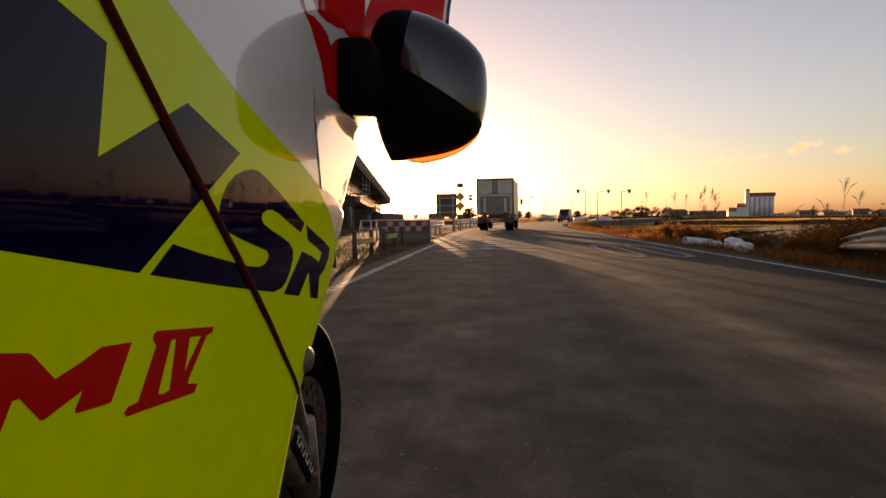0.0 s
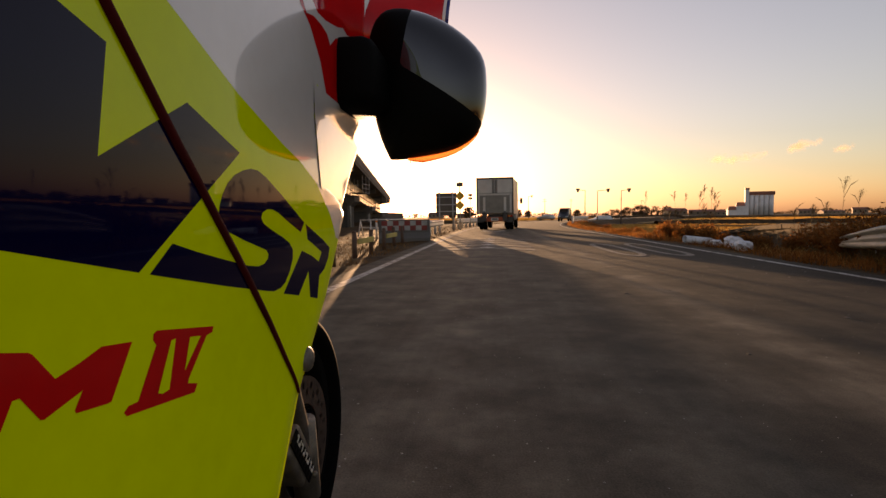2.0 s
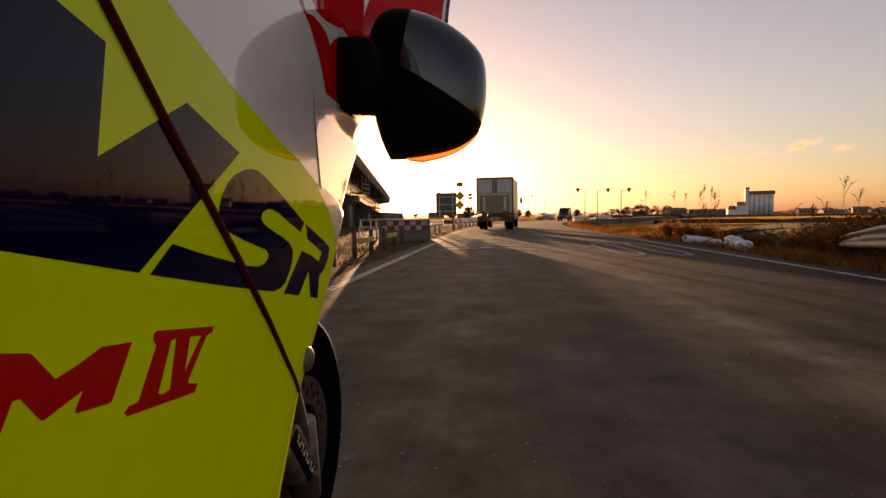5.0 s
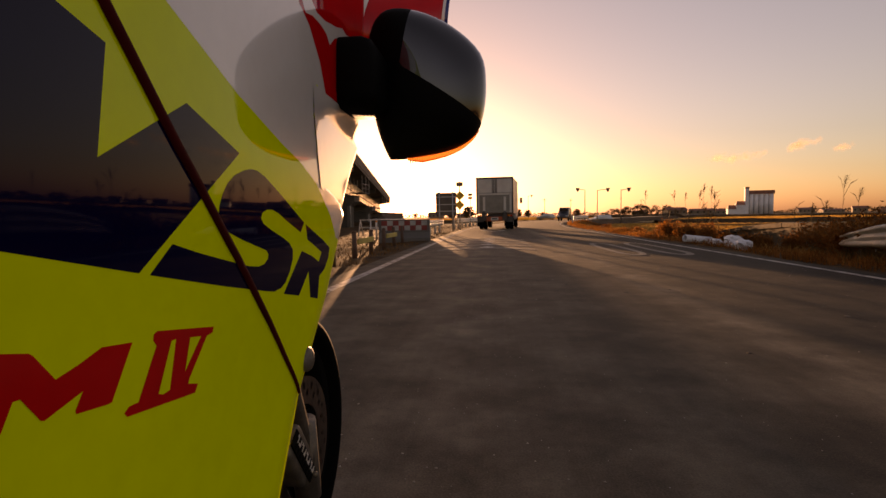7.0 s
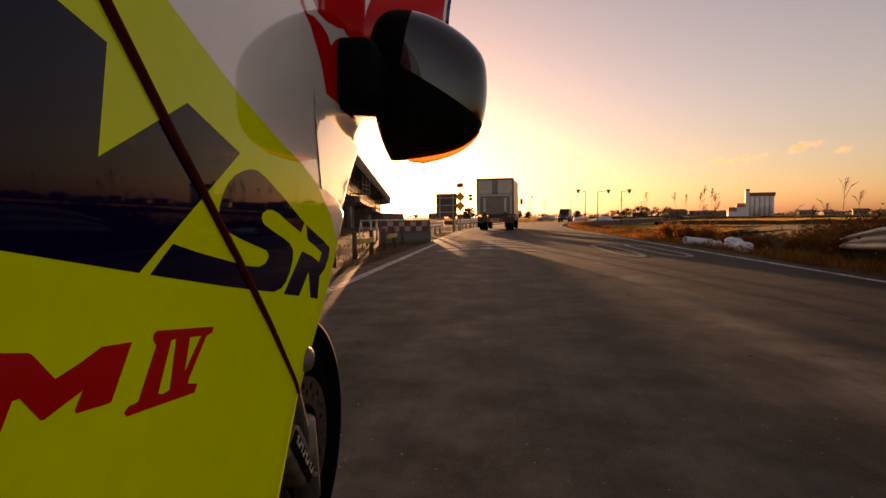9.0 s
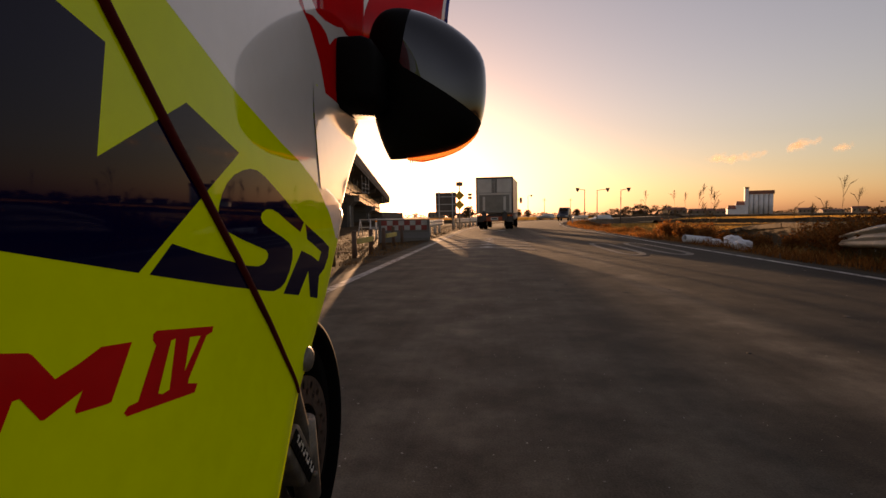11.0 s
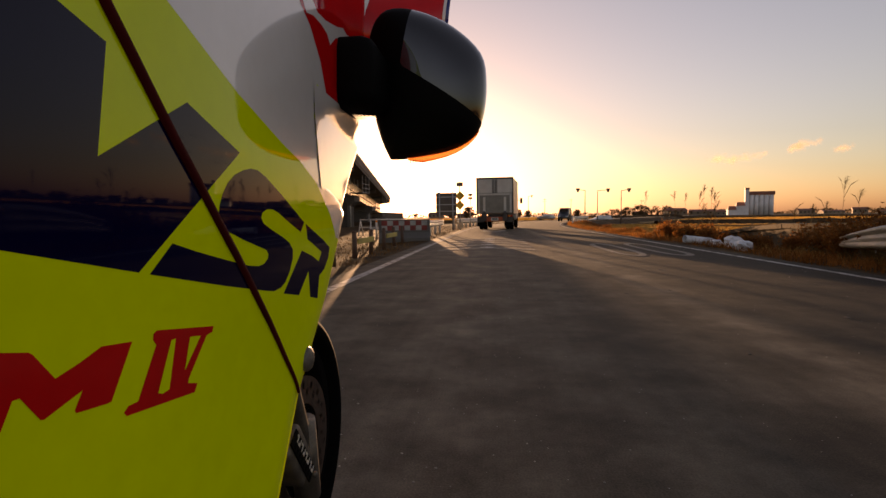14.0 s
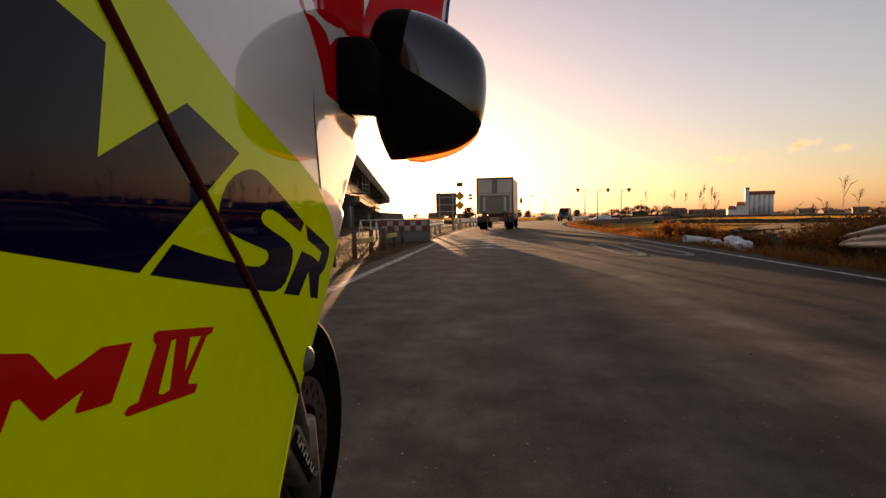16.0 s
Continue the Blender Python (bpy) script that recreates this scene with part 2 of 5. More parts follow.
def lens_material():
    """Ribbed amber plastic that daylight shines through."""
    m = M["lamp_amber"].copy()
    m.name = "backlit_amber"
    n, l = m.node_tree.nodes, m.node_tree.links
    b, out = n["Principled BSDF"], n["Material Output"]
    t, mix = n.new("ShaderNodeBsdfTranslucent"), n.new("ShaderNodeMixShader")
    t.inputs[0].default_value = (0.85, 0.26, 0.08, 1)
    mix.inputs[0].default_value = 0.9
    l.new(b.outputs[0], mix.inputs[1])
    l.new(t.outputs[0], mix.inputs[2])
    see, clear = n.new("ShaderNodeMixShader"), n.new("ShaderNodeBsdfTransparent")
    see.inputs[0].default_value = 0.22
    clear.inputs[0].default_value = (0.6, 0.14, 0.04, 1)
    l.new(mix.outputs[0], see.inputs[1])
    l.new(clear.outputs[0], see.inputs[2])
    l.new(see.outputs[0], out.inputs[0])
    return m


def withered_material():
    """Dry leaves: thin enough for the low sun to shine through."""
    m = material("withered_leaf", (0.26, 0.085, 0.022), 0.8, var=0.5, size=0.6, fine=0.05, second=(0.46, 0.18, 0.05), spec=0.08)
    n, l = m.node_tree.nodes, m.node_tree.links
    b, out = n["Principled BSDF"], n["Material Output"]
    t, mix = n.new("ShaderNodeBsdfTranslucent"), n.new("ShaderNodeMixShader")
    l.new(b.inputs["Base Color"].links[0].from_socket, t.inputs[0])
    mix.inputs[0].default_value = 0.38
    l.new(b.outputs[0], mix.inputs[1])
    l.new(t.outputs[0], mix.inputs[2])
    l.new(mix.outputs[0], out.inputs[0])
    return m


M["withered"] = withered_material()


def stalk_material():
    """Cut rice straw: hollow pale stalks that the low sun shines through."""
    m = material("rice_straw", (0.5, 0.25, 0.06), 0.75, var=0.35, size=1.0, fine=0.03, second=(0.68, 0.39, 0.11), spec=0.08)
    n, l = m.node_tree.nodes, m.node_tree.links
    b, out = n["Principled BSDF"], n["Material Output"]
    t, mix = n.new("ShaderNodeBsdfTranslucent"), n.new("ShaderNodeMixShader")
    l.new(b.inputs["Base Color"].links[0].from_socket, t.inputs[0])
    mix.inputs[0].default_value = 0.28
    l.new(b.outputs[0], mix.inputs[1])
    l.new(t.outputs[0], mix.inputs[2])
    l.new(mix.outputs[0], out.inputs[0])
    return m


M["stalk"] = stalk_material()
M["lens"] = lens_material()


# ---- building helpers ----
def part(name, bm, mat, parent=None, label="", smooth=False):
    me = bpy.data.meshes.new(name)
    bmesh.ops.recalc_face_normals(bm, faces=bm.faces)
    bm.to_mesh(me)
    bm.free()
    if mat:
        me.materials.append(mat)
    if smooth:
        me.polygons.foreach_set("use_smooth", [True] * len(me.polygons))
    ob = new(name, me)
    if parent:
        ob.parent = parent
    if label:
        ob["label"] = label
    return ob


def thing(name, label, category, m=None, group="", kind=""):
    ob = new(name)
    ob.empty_display_size = 0.1
    if m is not None:
        ob.matrix_world = m
    return tagged(ob, label, category, group, kind)


def box(bm, lo, hi, bevel=0.0):
    """An upright box between two corners, its edges rounded."""
    lo, hi = Vector(lo), Vector(hi)
    made = bmesh.ops.create_cube(bm, size=1.0)["verts"]
    for v in made:
        v.co = Vector([(lo[i] + hi[i]) / 2 + v.co[i] * (hi[i] - lo[i]) for i in range(3)])
    if bevel:
        edges = {e for v in made for e in v.link_edges}
        bmesh.ops.bevel(bm, geom=list(edges), offset=bevel, segments=2, affect="EDGES", profile=0.5)
    return bm


def boxed(lo, hi, bevel=0.0):
    return box(bmesh.new(), lo, hi, bevel)


def tube(bm, points, radius, sides=8, cap=True):
    """A round bar along points; radius is one number or one for each point."""
    pts = [Vector(p) for p in points]
    rings = []
    for i, p in enumerate(pts):
        way = (pts[min(i + 1, len(pts) - 1)] - pts[max(i - 1, 0)]).normalized()
        a = way.orthogonal().normalized() if abs(way.z) > 0.95 else way.cross(Vector((0, 0, 1))).normalized()
        c = way.cross(a)
        r = radius[i] if isinstance(radius, (list, tuple)) else radius
        rings.append([bm.verts.new(p + r * (math.cos(k * math.tau / sides) * a + math.sin(k * math.tau / sides) * c)) for k in range(sides)])
    for r0, r1 in zip(rings, rings[1:]):
        for k in range(sides):
            bm.faces.new((r0[k], r0[(k + 1) % sides], r1[(k + 1) % sides], r1[k]))
    if cap:
        bm.faces.new(rings[0])
        bm.faces.new(rings[-1])
    return bm


def bar(points, radius, sides=8):
    return tube(bmesh.new(), points, radius, sides)


def lathe(bm, profile, centre, axis="x", steps=40):
    """Turns (along, radius) pairs round an axis through centre."""
    rings = []
    for k in range(steps):
        a = k * math.tau / steps
        ring = []
        for s, r in profile:
            c, d = r * math.cos(a), r * math.sin(a)
            off = (s, c, d) if axis == "x" else (c, s, d) if axis == "y" else (c, d, s)
            ring.append(bm.verts.new(Vector(centre) + Vector(off)))
        rings.append(ring)
    for k in range(steps):
        r0, r1 = rings[k], rings[(k + 1) % steps]
        for i in range(len(profile) - 1):
            bm.faces.new((r0[i], r0[i + 1], r1[i + 1], r1[i]))
    return bm


def extruded(outline, lift, bevel=0.0):
    """A plate from a closed outline in x, y, raised by lift in z."""
    bm = bmesh.new()
    low = [bm.verts.new((x, y, 0)) for x, y in outline]
    high = [bm.verts.new((x, y, lift)) for x, y in outline]
    bm.faces.new(low)
    bm.faces.new(high)
    for i in range(len(low)):
        j = (i + 1) % len(low)
        bm.faces.new((low[i], low[j], high[j], high[i]))
    return bm


# ---- ground and road ----
def centre(y):
    """The road's middle: straight at first, then bending gently to the right."""
    r, y0, y1 = 150.0, 26.0, 95.0
    if y < y0:
        return 1.3
    if y < y1:
        return 1.3 + (y - y0) ** 2 / (2 * r)
    return 1.3 + (y1 - y0) ** 2 / (2 * r) + (y - y1) * (y1 - y0) / r


def slope_z(off):
    """Height of the land beside the road, by the distance from its middle."""
    knots = [(-4000, -0.5), (-60, -0.4), (-14, -0.25), (-5.5, -0.12), (-3.7, -0.03), (3.7, -0.03), (4.6, -0.05), (5.4, -0.2), (7.2, -0.75), (60, -0.8), (4000, -0.8)]
    for (a, za), (b, zb) in zip(knots, knots[1:]):
        if a <= off <= b:
            return za + (zb - za) * (off - a) / (b - a)
    return -0.8


def land_z(x, y):
    return slope_z(x - centre(y))


ROWS_Y = [-300, -100, -40, -15] + [k * 1.0 for k in range(-8, 60)] + [60 + 4 * k for k in range(20)] + [150, 200, 300, 500, 900, 1600, 2600, 4200]


def strip(name, offs, mat, rise=0.0, rough=0.0, ys=ROWS_Y, follow=slope_z, kind="structure", label="", category=""):
    bm = bmesh.new()
    grid = []
    for y in ys:
        row = []
        for o in offs:
            z = follow(o) + rise
            if rough and abs(y) < 120 and 3.8 < abs(o) < 60:
                z += rough * noise.noise((o * 0.9, y * 0.9, 0)) + rough * 0.5 * noise.noise((o * 3, y * 3, 5))
            row.append(bm.verts.new((centre(y) + o, y, z)))
        grid.append(row)
    for r0, r1 in zip(grid, grid[1:]):
        for i in range(len(offs) - 1):
            bm.faces.new((r0[i], r0[i + 1], r1[i + 1], r1[i]))
    ob = part(name, bm, mat, smooth=True)
    return tagged(ob, label, category, kind=kind)


strip("ground", [-4000, -1500, -500, -150, -60, -30, -20, -14, -10, -8, -6.5, -5.5, -4.6, -3.9, -3.55, 0, 3.55, 3.9, 4.3, 4.6, 5.0, 5.4, 6, 6.6, 7.2, 8, 10, 14, 20, 30, 60, 150, 500, 1500, 4000],
      M["soil"], rough=0.06, label="brown winter soil with dry matted grass", category="ground")
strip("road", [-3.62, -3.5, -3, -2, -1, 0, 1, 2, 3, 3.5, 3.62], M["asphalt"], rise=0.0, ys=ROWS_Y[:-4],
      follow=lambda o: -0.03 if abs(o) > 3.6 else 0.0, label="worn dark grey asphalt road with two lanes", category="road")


def line(name, off, width, ys, mat, label):
    ob = strip(name, [off - width / 2, off + width / 2], mat, rise=0.004, ys=ys, follow=lambda o: 0.0)
    return tagged(ob, label, "road marking", kind="structure")


line("edge_line", -3.17, 0.13, ROWS_Y[:-5], M["road_white"], "worn white line along the road edge")
line("edge_line", 3.17, 0.1, ROWS_Y[:-5], M["road_white"], "worn white line along the road edge")



def chevron(y):
    """A worn arrow head across the lane that warns of the bend: a bright apex between arms that traffic has all but rubbed away."""
    c = centre(y) - 1.55
    head = thing("chevron_marking", "worn white chevron painted on the asphalt", "road marking", pose(c, y, 0.001), "chevrons in the lane", "structure")
    part("apex", extruded([(-0.24, 0.3), (0, 0.62), (0.24, 0.3), (0, 0.0)], 0.005), M["road_fresh"], head)
    for s in (-1, 1):
        part("arm", extruded([(s * 0.245, 0.296), (s * 1.15, -0.55), (s * 1.15, -0.95), (s * 0.012, -0.01)], 0.0045), M["road_faint"], head, "rubbed grey paint")


for k in range(5):
    chevron(12.4 + 1.25 * k)


def diamond(y):
    c = centre(y) - 1.5
    bm = bmesh.new()
    outer = [bm.verts.new(p) for p in ((c - 0.75, y, 0), (c, y - 2.1, 0), (c + 0.75, y, 0), (c, y + 2.1, 0))]
    inner = [bm.verts.new(p) for p in ((c - 0.5, y, 0), (c, y - 1.45, 0), (c + 0.5, y, 0), (c, y + 1.45, 0))]
    for i in range(4):
        j = (i + 1) % 4
        bm.faces.new((outer[i], outer[j], inner[j], inner[i]))
    made = bmesh.ops.extrude_face_region(bm, geom=bm.faces[:])
    bmesh.ops.translate(bm, verts=[v for v in made["geom"] if isinstance(v, bmesh.types.BMVert)], vec=(0, 0, 0.005))
    ob = part("diamond_marking", bm, M["road_fresh"])
    ob.location.z = 0.001
    tagged(ob, "white diamond outline painted on the asphalt", "road marking", kind="structure")


diamond(27.5)


def lane_loop(x, y, length, width):
    """A long rounded loop of worn paint: part of a sign painted for the oncoming lane."""
    bm = bmesh.new()
    rings = []
    for r in (0.0, 0.13):
        ring = []
        for k in range(28):
            a = k * math.tau / 28
            ring.append(bm.verts.new((x + (width / 2 - r) * math.cos(a) * min(1.0, 1.25), y + (length / 2 - r * 2) * math.copysign(abs(math.sin(a)) ** 0.5, math.sin(a)), 0.005)))
        rings.append(ring)
    for k in range(28):
        bm.faces.new((rings[0][k], rings[0][(k + 1) % 28], rings[1][(k + 1) % 28], rings[1][k]))
    ob = part("lane_marking", bm, M["road_faint"])
    tagged(ob, "worn loop painted on the oncoming lane", "road marking", "oncoming lane marking", "structure")


lane_loop(2.75, 12.0, 4.4, 0.62)
lane_loop(3.65, 12.0, 4.4, 0.62)


M["gritstone"] = material("gritstone", (0.32, 0.29, 0.25), 0.9, var=0.6, size=0.6, fine=0.05)


def grit():
    """Loose stones and flakes lying on the road."""
    rnd = random.Random(77)
    bm = bmesh.new()
    for k in range(900):
        y = 1.1 + 24 * rnd.random() ** 1.7
        x = centre(y) + (rnd.uniform(-3.4, 3.4) if k % 3 else rnd.gauss(-1.25, 0.3))
        r = 0.001 + 0.0032 * rnd.random() ** 2.5 + 0.0003 * y
        made = bmesh.ops.create_icosphere(bm, subdivisions=1, radius=r)["verts"]
        for v in made:
            v.co = Vector((x, y, r * 0.35)) + Vector((v.co.x * rnd.uniform(0.6, 1.6), v.co.y * rnd.uniform(0.6, 1.6), v.co.z * 0.45))
    tagged(part("road_grit", bm, M["gritstone"]), "small loose stones on the asphalt", "grit", kind="stuff")


grit()


def tar_spot(x, y, r, seed):
    """A flattened lump of old tar stuck to the road, with a ragged rim."""
    rnd = random.Random(seed)
    bm = bmesh.new()
    n = 14
    rim = [(r * rnd.uniform(0.6, 1.2)) for _ in range(n)]
    rows = []
    for f, h in ((1.0, 0.0005), (0.85, 0.003), (0.45, 0.0045)):
        rows.append([bm.verts.new((f * rim[k] * math.cos(k * math.tau / n), f * rim[k] * 1.3 * math.sin(k * math.tau / n), h)) for k in range(n)])
    for r0, r1 in zip(rows, rows[1:]):
        for k in range(n):
            bm.faces.new((r0[k], r0[(k + 1) % n], r1[(k + 1) % n], r1[k]))
    bm.faces.new(rows[-1])
    ob = part("tar_spot", bm, M["tar"], None, "", True)
    ob.location = (x, y, 0.001)
    tagged(ob, "small dark tar spot on the asphalt", "tar spot", "tar spots on the road", "structure")


M["tar"] = material("tar", (0.02, 0.018, 0.016), 0.7, var=0.3, size=0.1, fine=0.01, bump=0.3)
rnd = random.Random(61)
for k in range(26):
    y = 2.2 + 13 * rnd.random() ** 1.3
    tar_spot(centre(y) + rnd.uniform(-1.4, 3.0), y, rnd.uniform(0.012, 0.035), 900 + k)


# ---- plants of the verges ----
def blades(name, mat, count, place, height, width, lean, label, category):
    """Many grass blades in one mesh: each one a bent, tapering strip."""
    verts, faces = [], []
    rnd = random.Random(len(name) * 7 + count)
    for _ in range(count):
        x, y, z = place(rnd)
        h = height(rnd, x, y)
        a = rnd.uniform(0, math.tau)
        dx, dy = math.cos(a), math.sin(a)
        lx, ly = rnd.gauss(0, lean) * h, rnd.gauss(0, lean) * h
        w = width * rnd.uniform(0.6, 1.4)
        base = len(verts)
        for f, ww in ((0, 1.0), (0.55, 0.8), (1.0, 0.0)):
            px, py, pz = x + lx * f * f, y + ly * f * f, z + h * f * (1 - 0.25 * f * abs(lean))
            if ww:
                verts += [(px - dx * w * ww, py - dy * w * ww, pz), (px + dx * w * ww, py + dy * w * ww, pz)]
            else:
                verts.append((px, py, pz))
        faces += [(base, base + 1, base + 3, base + 2), (base + 2, base + 3, base + 4)]
    me = bpy.data.meshes.new(name)
    me.from_pydata(verts, [], faces)
    me.materials.append(mat)
    return tagged(new(name, me), label, category, kind="stuff")


def spread(y0, y1, o0, o1, power=1.0, sink=0.02):
    def place(rnd):
        y = y0 + (y1 - y0) * rnd.random() ** power
        o = rnd.uniform(o0, o1)
        x = centre(y) + o
        return x, y, slope_z(o) - sink
    return place


def patchy(lo, hi, seed):
    def height(rnd, x, y):
        n = 0.5 + 0.5 * noise.noise((x * 0.5, y * 0.35, seed))
        return lo + (hi - lo) * max(0.0, n) * rnd.random()
    return height


blades("verge_grass", M["withered"], 42000, spread(2.5, 70, 3.8, 7.0, 1.7), patchy(0.06, 0.45, 3.0), 0.007, 0.35,
       "matted dry brown grass beside the road edge", "grass")
blades("verge_grass", M["straw"], 7000, spread(3.0, 60, 4.2, 7.0, 1.6), patchy(0.05, 0.55, 9.0), 0.005, 0.4,
       "pale dry grass beside the road edge", "grass")
blades("verge_grass", M["grass"], 16000, spread(3.0, 70, -9.0, -3.75, 1.6), patchy(0.03, 0.22, 13.0), 0.006, 0.4,
       "short dry grass on the earth beside the road", "grass")


def reed(x, y, h, seed):
    """One dry reed: a thin bent stalk, blades and a feathery plume."""
    rnd = random.Random(seed)
    z = land_z(x, y) - 0.03
    root = thing("reed", "dry brown reed with a feathery plume at the verge", "reed", pose(x, y, z), "reeds along the verge")
    lx, ly = rnd.uniform(-0.08, 0.14) * h, rnd.uniform(-0.1, 0.1) * h
    bend = lambda f: Vector((lx * f * f, ly * f * f, h * f))
    part("stalk", bar([bend(k / 6) for k in range(7)], [0.006 - 0.0008 * k for k in range(7)], 5), M["reed"], root)
    bm = bmesh.new()
    droop = Vector((rnd.uniform(0.02, 0.07), rnd.uniform(-0.03, 0.03), 0))
    for k in range(130):
        f = rnd.random()
        p = bend(0.84 + 0.16 * f) + droop * f * f
        d = (Vector((rnd.gauss(0.3, 1) * 0.04, rnd.gauss(0, 1) * 0.03, rnd.uniform(-0.02, 0.07)))) * (0.4 + math.sin(math.pi * f))
        s = Vector((0.006, 0.006, 0))
        bm.faces.new([bm.verts.new(q) for q in (p - s, p + s, p + d)])
    part("plume", bm, M["reed"], root)
    for k in range(rnd.randint(3, 6)):
        f = rnd.uniform(0.3, 0.9)
        p, a = bend(f), rnd.uniform(0, math.tau)
        n = rnd.uniform(0.15, 0.3)
        q = p + Vector((math.cos(a) * n * 0.35, math.sin(a) * n * 0.35, n * 0.8))
        r = p + Vector((math.cos(a) * n * 0.8, math.sin(a) * n * 0.8, n * 1.1))
        bm = bmesh.new()
        w = Vector((0, 0, 0.01))
        v = [bm.verts.new(c) for c in (p - w, p + w, q + w, q - w, r)]
        bm.faces.new(v[:4])
        bm.faces.new((v[3], v[2], v[4]))
        part("leaf", bm, M["reed"], root)


rnd = random.Random(5)
for k in range(46):
    y = rnd.uniform(7.5, 20)
    x = centre(y) + rnd.choice([rnd.uniform(4.4, 5.2), rnd.uniform(5, 6.8)])
    if not 23.0 < math.degrees(math.atan2(x, y)) < 29.0:
        reed(x, y, rnd.uniform(0.9, 1.9), 40 + k)


def shrub(x, y, h, seed):
    """A dry weed bush: thin branching stems with small withered leaves."""
    rnd = random.Random(seed)
    b = thing("dry_bush", "withered orange-brown weed bush at the verge", "bush", pose(x, y, land_z(x, y) - 0.03), "weed bushes along the verge")
    stems, leaves = bmesh.new(), bmesh.new()
    for k in range(26):
        a, s = rnd.uniform(0, math.tau), rnd.uniform(0.15, 0.75)
        tip = Vector((math.cos(a) * s * h * 0.8, math.sin(a) * s * h * 0.8, h * rnd.uniform(0.55, 1.0)))
        mid = tip * 0.5 + Vector((rnd.gauss(0, 0.04), rnd.gauss(0, 0.04), 0.08 * h))
        tube(stems, [(0, 0, 0), mid, tip], [0.007, 0.005, 0.002], 4, False)
        for j in range(34):
            p = mid.lerp(tip, rnd.random()) + Vector((rnd.gauss(0, 0.05), rnd.gauss(0, 0.05), rnd.gauss(0, 0.05)))
            q = [Vector((rnd.gauss(0, 1), rnd.gauss(0, 1), rnd.gauss(0, 1))) * 0.024 for _ in range(3)]
            leaves.faces.new([leaves.verts.new(p + c) for c in q])
    part("stalk", stems, M["reed"], b)
    part("foliage", leaves, M["withered"], b)


rnd = random.Random(21)
for k in range(26):
    y = rnd.uniform(6.5, 10.5) if k < 11 else rnd.uniform(14, 34)
    shrub(centre(y) + (rnd.uniform(4.5, 5.3) if y < 18 else rnd.uniform(4.7, 7.2)), y, rnd.uniform(0.45, 0.95) if k < 11 else rnd.uniform(0.3, 0.6), 300 + k)
for k in range(16):
    y = rnd.uniform(9.5, 19.5)
    shrub(centre(y) + rnd.uniform(4.7, 5.45), y, rnd.uniform(0.35, 0.7), 340 + k)


# ---- the mown rice field beyond the verge ----
def stubble():
    """Rows of cut rice straw on low ridges."""
    verts, faces, ridge, quads = [], [], [], []
    rnd = random.Random(8)
    turn = radians(33)
    way = Vector((math.sin(turn), math.cos(turn), 0))
    side = Vector((way.y, -way.x, 0))
    start = Vector((9.2, 9, 0))
    for row in range(-34, 42):
        last = None
        for k in range(130):
            p = start + side * (row * 0.9) + way * (k * 0.5)
            o = p.x - centre(p.y)
            if o < 7.7 or p.y < 7 or p.y > 77 or p.x > 66:
                last = None
                continue
            p += side * rnd.gauss(0, 0.03)
            z = slope_z(o) + 0.03
            h = 0.07 + 0.05 * rnd.random()
            n = len(ridge)
            ridge += [tuple(p + side * u + Vector((0, 0, z + v))) for u, v in ((-0.24, -0.02), (-0.1, h), (0.1, h), (0.24, -0.02))]
            if last is not None:
                quads += [(last + i, last + i + 1, n + i + 1, n + i) for i in range(3)]
            last = n
            for b in range(11):
                x, y = p.x + rnd.gauss(0, 0.11), p.y + rnd.gauss(0, 0.2)
                a, t = rnd.uniform(0, math.pi), rnd.uniform(0.03, 0.1)
                m = len(verts)
                c, s = math.cos(a) * 0.012, math.sin(a) * 0.012
                verts += [(x - c, y - s, z), (x + c, y + s, z), (x + c * 1.5, y + s * 1.5, z + h + t), (x - c * 1.5, y - s * 1.5, z + h + t)]
                faces.append((m, m + 1, m + 2, m + 3))
    for name, v, f, label in (("rice_stubble", verts, faces, "cut straw stubble standing in rows"), ("straw_rows", ridge, quads, "pale rows of straw across the mown field")):
        me = bpy.data.meshes.new(name)
        me.from_pydata(v, [], f)
        me.materials.append(M["stalk"])
        tagged(new(name, me), label, "stubble", kind="stuff")


stubble()


def field(name, o0, o1, y0, y1, mat, label, lift):
    ys = [y0 + (y1 - y0) * k / 30 for k in range(31)]
    ob = strip(name, [o0 + (o1 - o0) * k / 12 for k in range(13)], mat, rise=lift, ys=ys)
    tagged(ob, label, "field", kind="structure")


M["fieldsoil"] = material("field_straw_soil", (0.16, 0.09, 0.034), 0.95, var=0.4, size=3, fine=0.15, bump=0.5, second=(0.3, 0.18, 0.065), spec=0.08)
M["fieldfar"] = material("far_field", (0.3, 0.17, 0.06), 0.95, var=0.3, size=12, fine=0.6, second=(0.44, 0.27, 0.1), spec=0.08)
field("field", 7.6, 52, 8, 78, M["fieldsoil"], "mown rice field with pale straw", 0.03)
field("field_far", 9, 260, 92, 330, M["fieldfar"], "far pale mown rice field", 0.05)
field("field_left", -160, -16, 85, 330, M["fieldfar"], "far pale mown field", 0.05)


